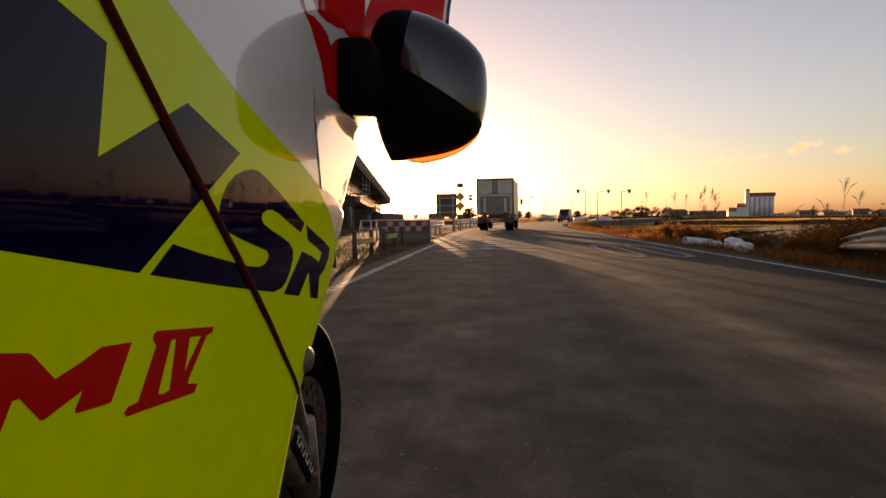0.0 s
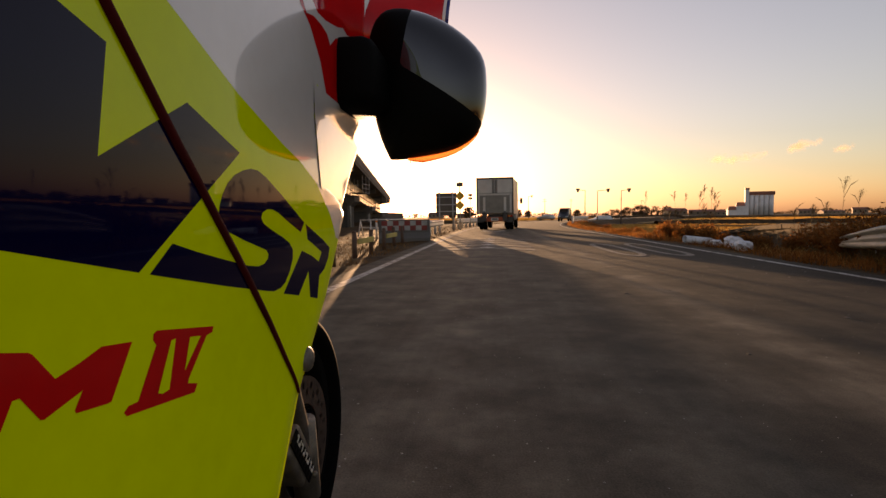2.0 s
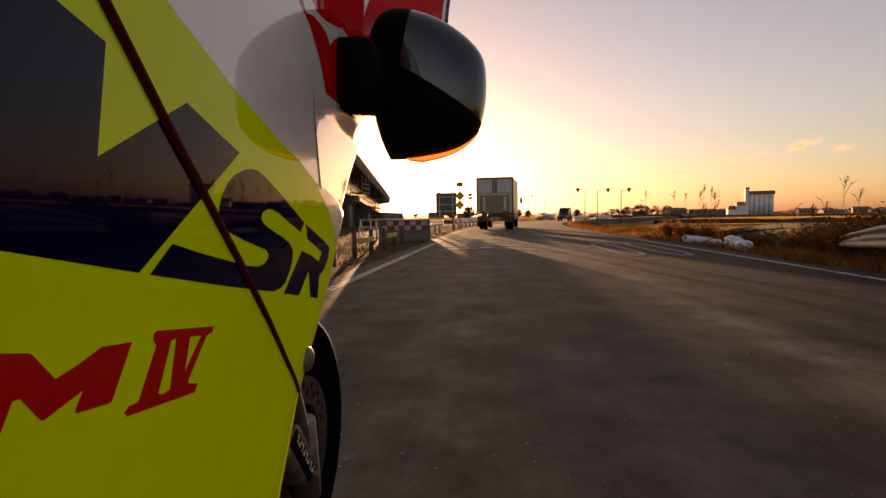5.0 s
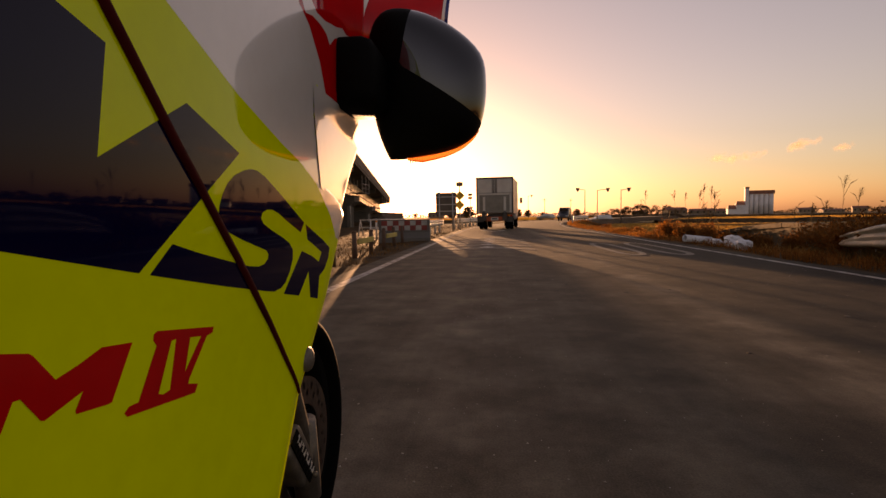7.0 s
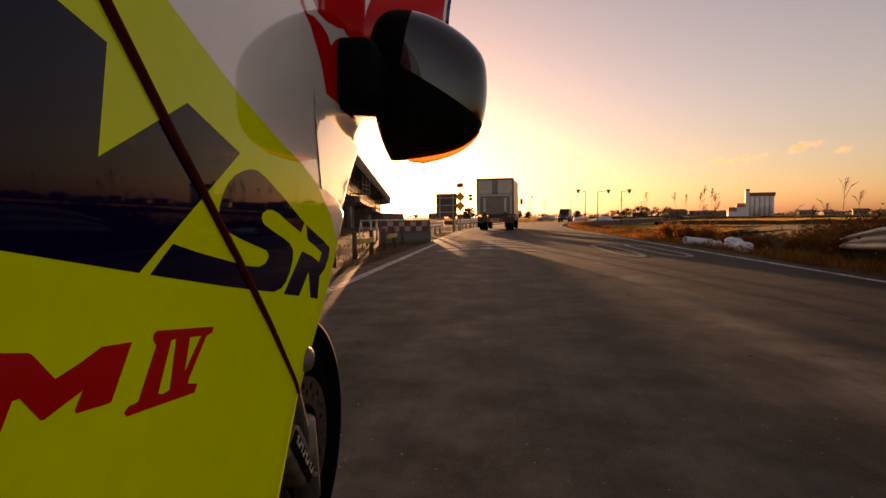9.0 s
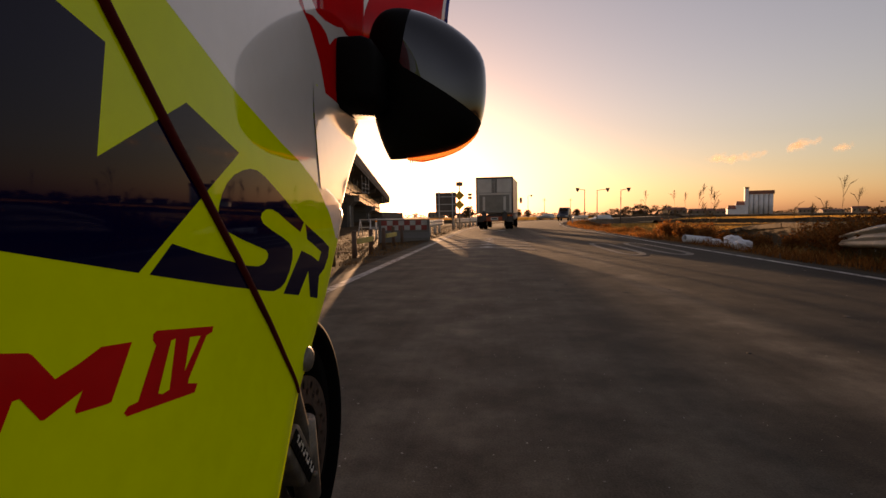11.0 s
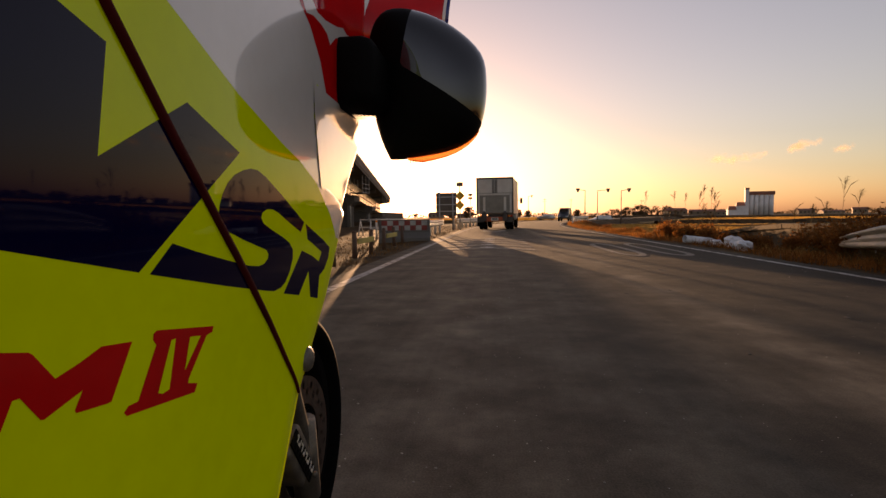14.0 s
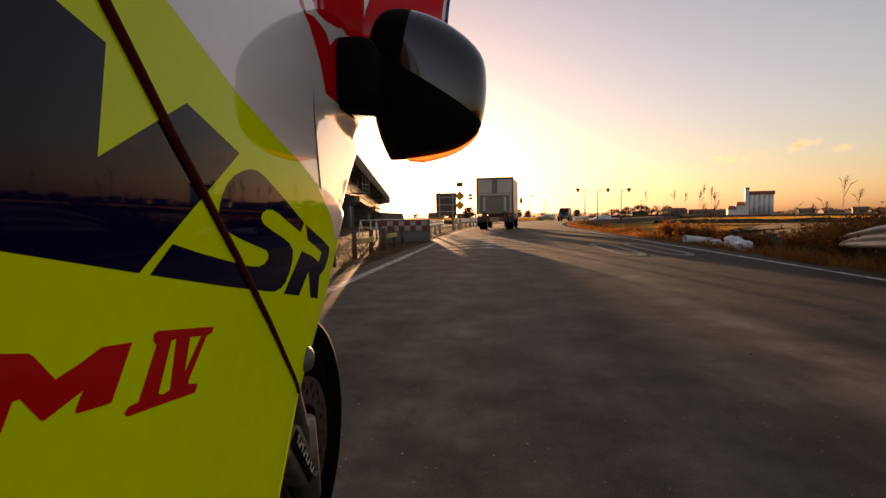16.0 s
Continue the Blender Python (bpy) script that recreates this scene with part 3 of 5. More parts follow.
def far_stubble(x0, x1, y0, y1, seed):
    """Ragged rows of straw that stand across a far field."""
    rnd = random.Random(seed)
    verts, faces = [], []
    y = y0
    while y < y1:
        x = centre(y) + x0
        while x < centre(y) + x1:
            w = rnd.uniform(0.6, 2.2) * y / 130
            if rnd.random() < 0.72:
                g, h, d = land_z(x, y) + 0.03, rnd.uniform(0.1, 0.26), rnd.gauss(0, 0.5)
                n = len(verts)
                verts += [(x, y + d, g), (x + w, y + d * 0.6, g), (x + w * 0.9, y + d * 0.6 + 0.1, g + h), (x + w * 0.1, y + d + 0.1, g + h * rnd.uniform(0.7, 1.1))]
                faces.append((n, n + 1, n + 2, n + 3))
            x += w
        y += y / 60
    me = bpy.data.meshes.new("far_stubble")
    me.from_pydata(verts, [], faces)
    me.materials.append(M["stalk"])
    tagged(new("far_stubble", me), "golden rows of cut straw on a far field", "stubble", kind="stuff")


far_stubble(12, 240, 94, 320, 61)
far_stubble(-150, -20, 88, 320, 62)


def bank(name, p0, p1, width, height, mat, label):
    """A low earth dike between two points of the plan, with an uneven crest."""
    a, b = Vector((*p0, 0)), Vector((*p1, 0))
    n = int((b - a).length / 2) + 1
    side = (b - a).normalized().cross(Vector((0, 0, 1)))
    bm = bmesh.new()
    rows = []
    for k in range(n + 1):
        p = a.lerp(b, k / n)
        z = land_z(p.x, p.y)
        up = height * (0.85 + 0.3 * noise.noise((k * 0.35, height, 2.0)))
        rows.append([bm.verts.new(p + side * s * width + Vector((0, 0, z + e * up - 0.05))) for s, e in ((-1, 0), (-0.45, 0.9), (0, 1), (0.45, 0.9), (1, 0))])
    for r0, r1 in zip(rows, rows[1:]):
        for i in range(4):
            bm.faces.new((r0[i], r0[i + 1], r1[i + 1], r1[i]))
    tagged(part(name, bm, mat, smooth=True), label, "earth bank", kind="structure")


bank("bank", (26, 84), (190, 92), 1.6, 0.75, M["soil"], "low dark earth bank along the field")
bank("bank_mid", (20, 58), (130, 70), 1.0, 0.35, M["grass"], "low grassy ridge across the field")
bank("bank_far", (30, 190), (420, 230), 2.2, 1.0, M["soil"], "far low earth bank along the field")
bank("bank_left", (-30, 60), (-3, 95), 1.4, 0.6, M["soil"], "low earth bank beside the road")


# ---- the motorcycle ----
from mathutils.geometry import tessellate_polygon


def lead(z):
    """Where the fairing begins to round off towards the nose."""
    knots = [(0.2, 0.343), (0.4, 0.362), (0.5, 0.398), (0.6, 0.463), (0.7, 0.573), (0.8, 0.657), (0.9, 0.718), (1.0, 0.787), (1.3, 0.80)]
    for (a, ya), (b, yb) in zip(knots, knots[1:]):
        if z <= b:
            return ya + (yb - ya) * (z - a) / (b - a)
    return 0.8


def cowl_line(z):
    """The lower front cowl at a height: where it leaves the fairing along a crease, its leading edge, and how far out the crease lies."""
    crease = 0.562 + 0.29 * (0.925 - z)
    base = -(0.19 + 0.03 * (0.96 - z)) - 0.05 * (crease - 0.18)
    rim = (-0.13 * crease - base) / (0.154 + 0.35 * (0.925 - z))
    return crease, rim, base


def cowl_low(g):
    """Lower edge of the cowl, by the share of the way from its crease to its leading edge."""
    return 0.842 - 0.036 * max(0.0, min(g, 1.0))


def eased(f):
    f = max(0.0, min(1.0, f))
    return f * f * (3 - 2 * f)


def plain_x(y, z):
    """The fairing as one sweep, without the cowl."""
    x = -(0.19 + 0.03 * (0.96 - z)) - 0.05 * (y - 0.18)
    y0 = lead(z)
    return x - 0.12 * ((y - y0) / 0.25) ** 2 if y > y0 else x


def side_x(y, z):
    """The right-hand fairing: how far it stands out at a point of the bike's side; it is set back behind the lower front cowl."""
    x = plain_x(y, z)
    if 0.80 < z < 0.955:
        crease, rim, base = cowl_line(min(z, 0.926))
        if y > crease:
            turned = base - 0.13 * (y - crease) - min(0.006, 0.3 * (y - crease)) - (3.0 * (y - rim + 0.015) ** 2 if y > rim - 0.015 else 0)
            x += (turned - x) * min(eased((z - cowl_low((y - crease) / (rim - crease))) / 0.015), eased((0.955 - z) / 0.024))
    return x


MID = -0.478                      # the bike's middle plane


def on_side(y, z, out=0.0):
    e = 0.002
    n = Vector((1, -(side_x(y + e, z) - side_x(y - e, z)) / (2 * e), -(side_x(y, z + e) - side_x(y, z - e)) / (2 * e))).normalized()
    return Vector((side_x(y, z), y, z)) + n * out


def clipped(poly, lo, hi):
    """A polygon cut to an upright cell of the side view."""
    for axis, limit, keep in ((0, lo[0], 1), (0, hi[0], -1), (1, lo[1], 1), (1, hi[1], -1)):
        made = []
        for i, p in enumerate(poly):
            q = poly[i - 1]
            pin, qin = keep * (p[axis] - limit) >= 0, keep * (q[axis] - limit) >= 0
            if pin != qin:
                f = (limit - q[axis]) / (p[axis] - q[axis])
                made.append((q[0] + f * (p[0] - q[0]), q[1] + f * (p[1] - q[1])))
            if pin:
                made.append(p)
        poly = made
        if len(poly) < 3:
            return []
    return poly


def patch(outline, out, cell=0.02):
    """Paint or film that follows the fairing within an outline (along, up)."""
    bm = bmesh.new()
    seen = {}

    def vert(p):
        key = (round(p[0], 5), round(p[1], 5))
        if key not in seen:
            seen[key] = bm.verts.new(on_side(p[0], p[1], out))
        return seen[key]

    corners = tessellate_polygon([[Vector((a, b, 0)) for a, b in outline]])
    for tri in corners:
        t = [outline[i] for i in tri]
        a0, a1 = math.floor(min(p[0] for p in t) / cell), math.ceil(max(p[0] for p in t) / cell)
        b0, b1 = math.floor(min(p[1] for p in t) / cell), math.ceil(max(p[1] for p in t) / cell)
        for j, k in ((j, k) for j in range(a0, a1) for k in range(b0, b1)):
            piece = clipped(t, (j * cell, k * cell), ((j + 1) * cell, (k + 1) * cell))
            ring = []
            for p in piece:
                v = vert(p)
                if v not in ring:
                    ring.append(v)
            if len(ring) >= 3:
                try:
                    bm.faces.new(ring)
                except ValueError:
                    pass
    return bm


def shell(y0, z0, z1, step=0.01):
    """The bare panel, from y0 to the edge where it turns in behind the wheel."""
    bm = bmesh.new()
    ny, nz = 80, round((z1 - z0) / step)
    grid = []
    for j in range(ny + 1):
        row = []
        for k in range(nz + 1):
            z = z0 + (z1 - z0) * k / nz
            row.append(bm.verts.new(on_side(y0 + (lead(z) + 0.2 - y0) * j / ny, z)))
        grid.append(row)
    for j in range(ny):
        for k in range(nz):
            bm.faces.new((grid[j][k], grid[j + 1][k], grid[j + 1][k + 1], grid[j][k + 1]))
    return bm


def paint(name, outline, out, mat, label, cell=0.01):
    """A field of paint on the fairing, shaded as the sweep under it."""
    ob = part(name, patch(outline, out, cell), mat, bike, label, True)
    me = ob.data
    if sum(p.normal.x * p.area for p in me.polygons) < 0:
        me.flip_normals()
    e, ways = 0.002, []
    for v in me.vertices:
        y, z = v.co.y, v.co.z
        ways.append(Vector((1, -(side_x(y + e, z) - side_x(y - e, z)) / (2 * e), -(side_x(y, z + e) - side_x(y, z - e)) / (2 * e))).normalized())
    me.normals_split_custom_set_from_vertices(ways)
    return ob


def thicken(ob, t):
    mod = ob.modifiers.new("thickness", "SOLIDIFY")
    mod.thickness, mod.offset = t, -1
    return ob


bike = thing("motorcycle", "sport motorcycle with lime, navy, white and red painted fairing", "motorcycle", pose(0, 0, 0))
fairing = part("side_fairing", shell(-0.12, 0.26, 1.22), M["lime"], bike, "glossy lime fairing panel", True)
thicken(fairing, 0.004)

NAVY = [(0.08, 0.97), (0.194, 0.903), (0.205, 0.898), (0.234, 0.89), (0.226, 0.832), (0.304, 0.876), (0.376, 0.853), (0.254, 0.771), (0.174, 0.789), (0.08, 0.81)]
WHITE = [(0.24600000000000002, 1.2), (0.266, 0.942), (0.282, 0.933), (0.374, 0.899), (0.466, 0.873), (0.513, 0.862), (0.571, 0.842), (0.627, 0.805), (0.657, 0.774), (0.75, 0.76), (0.85, 0.79), (0.95, 0.95), (0.95, 1.2)]
RED = [(0.502, 1.047), (0.515, 1.027), (0.547, 1.016), (0.585, 0.988), (0.622, 0.937), (0.707, 0.95), (0.804, 0.97), (0.95, 0.985), (0.95, 1.21), (0.47, 1.21), (0.482, 1.077)]
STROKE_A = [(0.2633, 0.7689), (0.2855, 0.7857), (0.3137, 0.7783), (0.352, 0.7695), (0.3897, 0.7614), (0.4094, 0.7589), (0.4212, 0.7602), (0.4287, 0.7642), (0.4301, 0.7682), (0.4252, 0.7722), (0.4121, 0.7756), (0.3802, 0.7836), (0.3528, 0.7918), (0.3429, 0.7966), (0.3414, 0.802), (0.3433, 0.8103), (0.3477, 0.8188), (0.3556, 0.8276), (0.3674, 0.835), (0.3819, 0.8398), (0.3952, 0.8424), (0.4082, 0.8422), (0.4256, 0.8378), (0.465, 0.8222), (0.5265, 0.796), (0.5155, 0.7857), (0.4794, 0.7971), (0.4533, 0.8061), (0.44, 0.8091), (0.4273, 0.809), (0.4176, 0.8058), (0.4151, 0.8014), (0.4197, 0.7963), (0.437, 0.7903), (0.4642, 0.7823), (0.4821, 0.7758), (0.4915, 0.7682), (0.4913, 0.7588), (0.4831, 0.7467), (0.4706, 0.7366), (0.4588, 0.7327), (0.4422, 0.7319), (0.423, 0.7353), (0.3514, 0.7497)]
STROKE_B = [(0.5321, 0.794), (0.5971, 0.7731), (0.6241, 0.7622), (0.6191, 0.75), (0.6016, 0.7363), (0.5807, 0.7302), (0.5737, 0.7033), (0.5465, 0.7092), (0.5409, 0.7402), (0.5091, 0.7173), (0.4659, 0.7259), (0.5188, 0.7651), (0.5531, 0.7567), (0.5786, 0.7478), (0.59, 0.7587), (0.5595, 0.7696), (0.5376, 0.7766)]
RED_A = [(0.1675, 0.7495), (0.1839, 0.7451), (0.1859, 0.7436), (0.1967, 0.7296), (0.2102, 0.7325), (0.2248, 0.7368), (0.2471, 0.7336), (0.2305, 0.7062), (0.2273, 0.7062), (0.2075, 0.7093), (0.2069, 0.7109), (0.212, 0.7189), (0.1901, 0.7134), (0.1884, 0.7141), (0.1791, 0.7272), (0.1758, 0.7273), (0.1705, 0.7171), (0.1656, 0.7114)]
RED_B = [(0.2654, 0.7335), (0.2686, 0.7348), (0.3324, 0.7231), (0.3307, 0.7193), (0.3231, 0.7187), (0.3006, 0.6953), (0.2992, 0.6923), (0.3105, 0.6884), (0.3069, 0.6834), (0.2414, 0.6938), (0.2393, 0.6965), (0.2429, 0.6989), (0.2507, 0.6984), (0.2677, 0.7262), (0.2648, 0.73)]
GAP_A = [(0.282, 0.7256), (0.2867, 0.7255), (0.2791, 0.6953), (0.2724, 0.6949), (0.2681, 0.6968)]
GAP_B = [(0.3023, 0.7227), (0.3152, 0.7203), (0.2957, 0.7018)]
SEAM = [(0.215, 0.9307), (0.234, 0.9084), (0.254, 0.8873), (0.273, 0.867), (0.292, 0.8472), (0.312, 0.8277), (0.331, 0.8083), (0.35, 0.7888), (0.37, 0.769), (0.389, 0.7488), (0.408, 0.7281), (0.428, 0.7068), (0.447, 0.6849), (0.466, 0.6624), (0.486, 0.6394), (0.505, 0.6158), (0.516, 0.606)]

paint("navy_panel", NAVY, 0.00013, M["navy"], "glossy navy painted field")
paint("white_panel", WHITE, 0.00013, M["white"], "glossy white painted field")
paint("red_panel", RED, 0.0003, M["red"], "glossy red painted field")
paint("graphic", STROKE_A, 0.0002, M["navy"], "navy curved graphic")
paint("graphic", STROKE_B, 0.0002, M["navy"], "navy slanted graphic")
paint("lettering", RED_A, 0.0002, M["red"], "red letter M")
paint("lettering", RED_B, 0.0002, M["red"], "red numeral IV")
paint("lettering_gap", GAP_A, 0.0004, M["lime"], "lime gap")
paint("lettering_gap", GAP_B, 0.0004, M["lime"], "lime gap")


def seam_strip():
    """The dark red edging that covers the joint of two fairing panels: a low, rounded band."""
    bm = bmesh.new()
    pts = []
    for (a, b), (c, d) in zip(SEAM, SEAM[1:]):
        for k in range(4):
            pts.append((a + (c - a) * k / 4, b + (d - b) * k / 4))
    rows = []
    for i, (y, z) in enumerate(pts):
        q, r = pts[min(i + 1, len(pts) - 1)], pts[max(i - 1, 0)]
        n = math.hypot(q[0] - r[0], q[1] - r[1])
        ny, nz = -(q[1] - r[1]) / n, (q[0] - r[0]) / n
        w = 0.0037 if i < 0.6 * len(pts) else 0.0037 - 0.0022 * (i / len(pts) - 0.6) / 0.4
        rows.append([bm.verts.new(on_side(y + ny * w * s, z + nz * w * s, h)) for s, h in ((-1, 0.0004), (-0.7, 0.0026), (0, 0.0034), (0.7, 0.0026), (1, 0.0004))])
    for r0, r1 in zip(rows, rows[1:]):
        for i in range(4):
            bm.faces.new((r0[i], r0[i + 1], r1[i + 1], r1[i]))
    return bm


part("seam_edging", seam_strip(), M["seam"], bike, "dark red edging strip", True)


def lower_cowl():
    """The white lower front cowl: it turns inwards along a crease, ends in a rounded leading edge and slopes out to the fairing above."""
    bm = bmesh.new()
    rows = []
    for k in range(31):
        row = []
        for i in range(26):
            g = i / 22
            low = cowl_low(g) - 0.004
            z = low + (0.926 - low) * min(k, 24) / 24
            crease, rim, base = cowl_line(z)
            y = crease - 0.002 + (rim - crease + 0.002) * min(g, 1)
            x = base + 0.0012 - 0.13 * (y - crease)
            if k > 24:
                z += 0.005 * (k - 24)
                x += (plain_x(y, z) + 0.0008 - x) * eased((k - 24) / 6)
            if i > 22:
                n = i - 22
                y += (0.003, 0.004, 0.002)[n - 1]
                x -= (0.003, 0.010, 0.022)[n - 1]
            row.append(bm.verts.new((x, y, z)))
        rows.append(row)
    for r0, r1 in zip(rows, rows[1:]):
        for i in range(25):
            bm.faces.new((r0[i], r0[i + 1], r1[i + 1], r1[i]))
    return bm


part("lower_cowl", lower_cowl(), M["white"], bike, "glossy white lower cowl panel", True)


def bolt(y, z, r):
    bm = lathe(bmesh.new(), [(0, r), (0.002, r), (0.005, r * 0.85), (0.0075, r * 0.45), (0.008, 0.001)], on_side(y, z), "x", 20)
    part("bolt", bm, M["cast"], bike, "domed grey bolt", True)


bolt(0.54, 0.638, 0.0145)

# the other half of the fairing, so that the machine is whole
far = shell(-0.12, 0.26, 1.22)
for v in far.verts:
    v.co.x = 2 * MID - v.co.x
thicken(part("far_fairing", far, M["lime"], bike, "", True), 0.004)

# mirror: housing on a stem, amber lens along its lower edge
MIRROR = Vector((-0.1049, 0.7865, 1.0108))
RIM = [(-0.072, 0.060), (-0.052, 0.088), (-0.012, 0.088), (0.03, 0.07), (0.064, 0.038), (0.071, 0.0), (0.066, -0.042), (0.052, -0.066), (0.02, -0.082), (-0.040, -0.0905), (-0.053, -0.083), (-0.067, -0.040), (-0.071, 0.01)]


def smooth_ring(pts, n=52):
    out = []
    m = len(pts)
    for k in range(n):
        f = k * m / n
        i, u = int(f), f - int(f)
        p = [pts[(i + d) % m] for d in (-1, 0, 1, 2)]
        out.append(tuple(0.5 * (2 * p[1][c] + (p[2][c] - p[0][c]) * u + (2 * p[0][c] - 5 * p[1][c] + 4 * p[2][c] - p[3][c]) * u * u + (3 * p[1][c] - p[0][c] - 3 * p[2][c] + p[3][c]) * u ** 3) for c in (0, 1)))
    return out


def dome(ring, layers, skew=(0, 0, 0)):
    """Lofts a closed ring through (depth, scale) layers; closes both ends."""
    bm = bmesh.new()
    a, b = max(p[0] for p in ring), max(p[1] for p in ring)
    rows = []
    for d, s in layers:
        row = []
        for u, v in ring:
            f = math.atan2(v / b, u / a)
            k, lean = s ** 0.7, skew[2] * (1 - s ** 2.2)
            row.append(bm.verts.new((s * (k * u + (1 - k) * a * math.cos(f)) + skew[0] * d, d, s * (k * v + (1 - k) * b * math.sin(f) + lean * u) + skew[1] * d)))
        rows.append(row)
    for r0, r1 in zip(rows, rows[1:]):
        for k in range(len(ring)):
            bm.faces.new((r0[k], r0[(k + 1) % len(ring)], r1[(k + 1) % len(ring)], r1[k]))
    bm.faces.new(rows[0])
    bm.faces.new(rows[-1])
    return bm


ring = [(1.22 * u, 1.21 * v) for u, v in smooth_ring(RIM)]
MIRROR_LAYERS = [(-0.045, 0.02), (-0.0448, 0.12), (-0.0435, 0.28), (-0.0405, 0.44), (-0.036, 0.58), (-0.03, 0.7), (-0.022, 0.81), (-0.013, 0.9), (-0.004, 0.96), (0.006, 0.99), (0.014, 1.0), (0.026, 0.98), (0.05, 0.86), (0.07, 0.62), (0.08, 0.3), (0.082, 0.02)]


UPPER_CUT, LOWER_CUT = ((-0.043, 0, 0), (1, 0, -0.19)), ((0, 0, -0.009), (0.62, 0, 1))


def mirror_piece(cuts):
    """The housing, cut by planes: each one (plane, whether the side of the stem is kept)."""
    bm = dome(ring, MIRROR_LAYERS, (0, 0, -0.55))
    for (spot, way), inner in cuts:
        bmesh.ops.bisect_plane(bm, geom=bm.verts[:] + bm.edges[:] + bm.faces[:], plane_co=spot, plane_no=way, clear_outer=inner, clear_inner=not inner)
    return bm


mirror = part("mirror", mirror_piece([(UPPER_CUT, False), (LOWER_CUT, False)]), M["black"], bike, "glossy black mirror housing", True)
# dull areas of the glossy housing: dark reflections put in as matt black
part("mirror_shroud", mirror_piece([(UPPER_CUT, True)]), M["blackmatt"], mirror, "dull black housing area in place of a dark reflection", True)
part("mirror_shroud", mirror_piece([(UPPER_CUT, False), (LOWER_CUT, True)]), M["blackmatt"], mirror, "dull black housing area in place of a dark reflection", True)
mirror.matrix_basis = Matrix.Translation(MIRROR) @ pose(0, 0, 0, 0, 0, 6) @ Matrix.Scale(1.07, 4)


def lens_strip():
    """A ribbed crescent of amber plastic that hangs under the housing's lower rim."""
    bm = bmesh.new()
    low = sorted(p for p in ring if p[1] < -0.062 and p[0] > -0.042)
    fine = [(a[0] + (b[0] - a[0]) * k / 8, a[1] + (b[1] - a[1]) * k / 8) for a, b in zip(low, low[1:]) for k in range(8)] + [low[-1]]
    rows = []
    for i, (u, v) in enumerate(fine):
        f = i / (len(fine) - 1)
        t = 0.0095 * min(1.0, 6 * f + 0.25) * (1 - 0.75 * f)
        rib = 0.0009 if i % 3 == 0 and f > 0.3 else 0.0
        rows.append([bm.verts.new((u, d - rib, v + e)) for d, e in ((0.008, 0.004), (0.005, 0.0), (0.004, -0.35 * t), (0.006, -0.75 * t), (0.011, -t), (0.017, -0.7 * t))])
    for r0, r1 in zip(rows, rows[1:]):
        for i in range(5):
            bm.faces.new((r0[i], r0[i + 1], r1[i + 1], r1[i]))
    return bm


part("indicator_lens", lens_strip(), M["lens"], mirror, "ribbed amber indicator lens", True)


def lens_ribs():
    """Fine upright ridges across the lens."""
    bm = bmesh.new()
    low = sorted(p for p in ring if p[1] < -0.062 and p[0] > -0.042)
    for k in range(26):
        u = -0.03 + 0.0036 * k
        for a, b in zip(low, low[1:]):
            if a[0] <= u <= b[0]:
                v = a[1] + (b[1] - a[1]) * (u - a[0]) / (b[0] - a[0])
                box(bm, (u, 0.002, v - 0.008 * (1 - 0.03 * k)), (u + 0.0012, 0.0065, v - 0.0005))
                break
    return bm


part("lens_ribs", lens_ribs(), M["lamp_amber"], mirror, "darker amber ridges")
stem = boxed((-0.234, 0.655, 0.952), (-0.162, 0.775, 1.049), 0.02)
part("mirror_stem", stem, M["blackmatt"], bike, "black rubber mirror stem", True)

# stripes of the red field, and the nose cowl that rises beyond the mirror
paint("cowl_stripe", [(0.518, 1.0441), (0.545, 1.0563), (0.555, 1.047), (0.573, 1.0406), (0.606, 1.0438), (0.657, 1.0553), (0.686, 1.0645), (0.708, 1.063), (0.734, 1.0692), (0.649, 1.0377), (0.625, 1.0211), (0.611, 1.0299), (0.59, 1.0323), (0.558, 1.0311), (0.534, 1.0249), (0.523, 1.0335)], 0.0005, M["white"], "white curved stripe")


def nose_cowl(u0, u1, out):
    """A curved red brow from the fairing's edge out over the nose."""
    bm = bmesh.new()
    rows = []
    for k in range(13):
        u = u0 + (u1 - u0) * k / 12
        x = -0.30 + 0.205 * u
        rows.append([bm.verts.new((x + 0.02 * v, 1.0 - 0.05 * (1 - u) * (1 - u) + 0.14 * v * v - out, 1.165 + 0.04 * u * u + 0.16 * v)) for v in (-0.45, -0.2, 0, 0.1, 0.25, 0.5, 0.75, 1.0)])
    for r0, r1 in zip(rows, rows[1:]):
        for i in range(7):
            bm.faces.new((r0[i], r0[i + 1], r1[i + 1], r1[i]))
    return bm


cowl = thicken(part("nose_cowl", nose_cowl(0, 1, 0), M["red"], bike, "red nose cowl", True), 0.006)
part("cowl_edge", nose_cowl(0.1, 0.2, 0.002), M["white"], cowl, "white stripe", True)
part("cowl_edge", nose_cowl(0.955, 0.985, 0.002), M["white"], cowl, "white edge stripe", True)
part("cowl_edge", nose_cowl(0.985, 1.02, 0.002), M["blue"], cowl, "blue edge stripe", True)

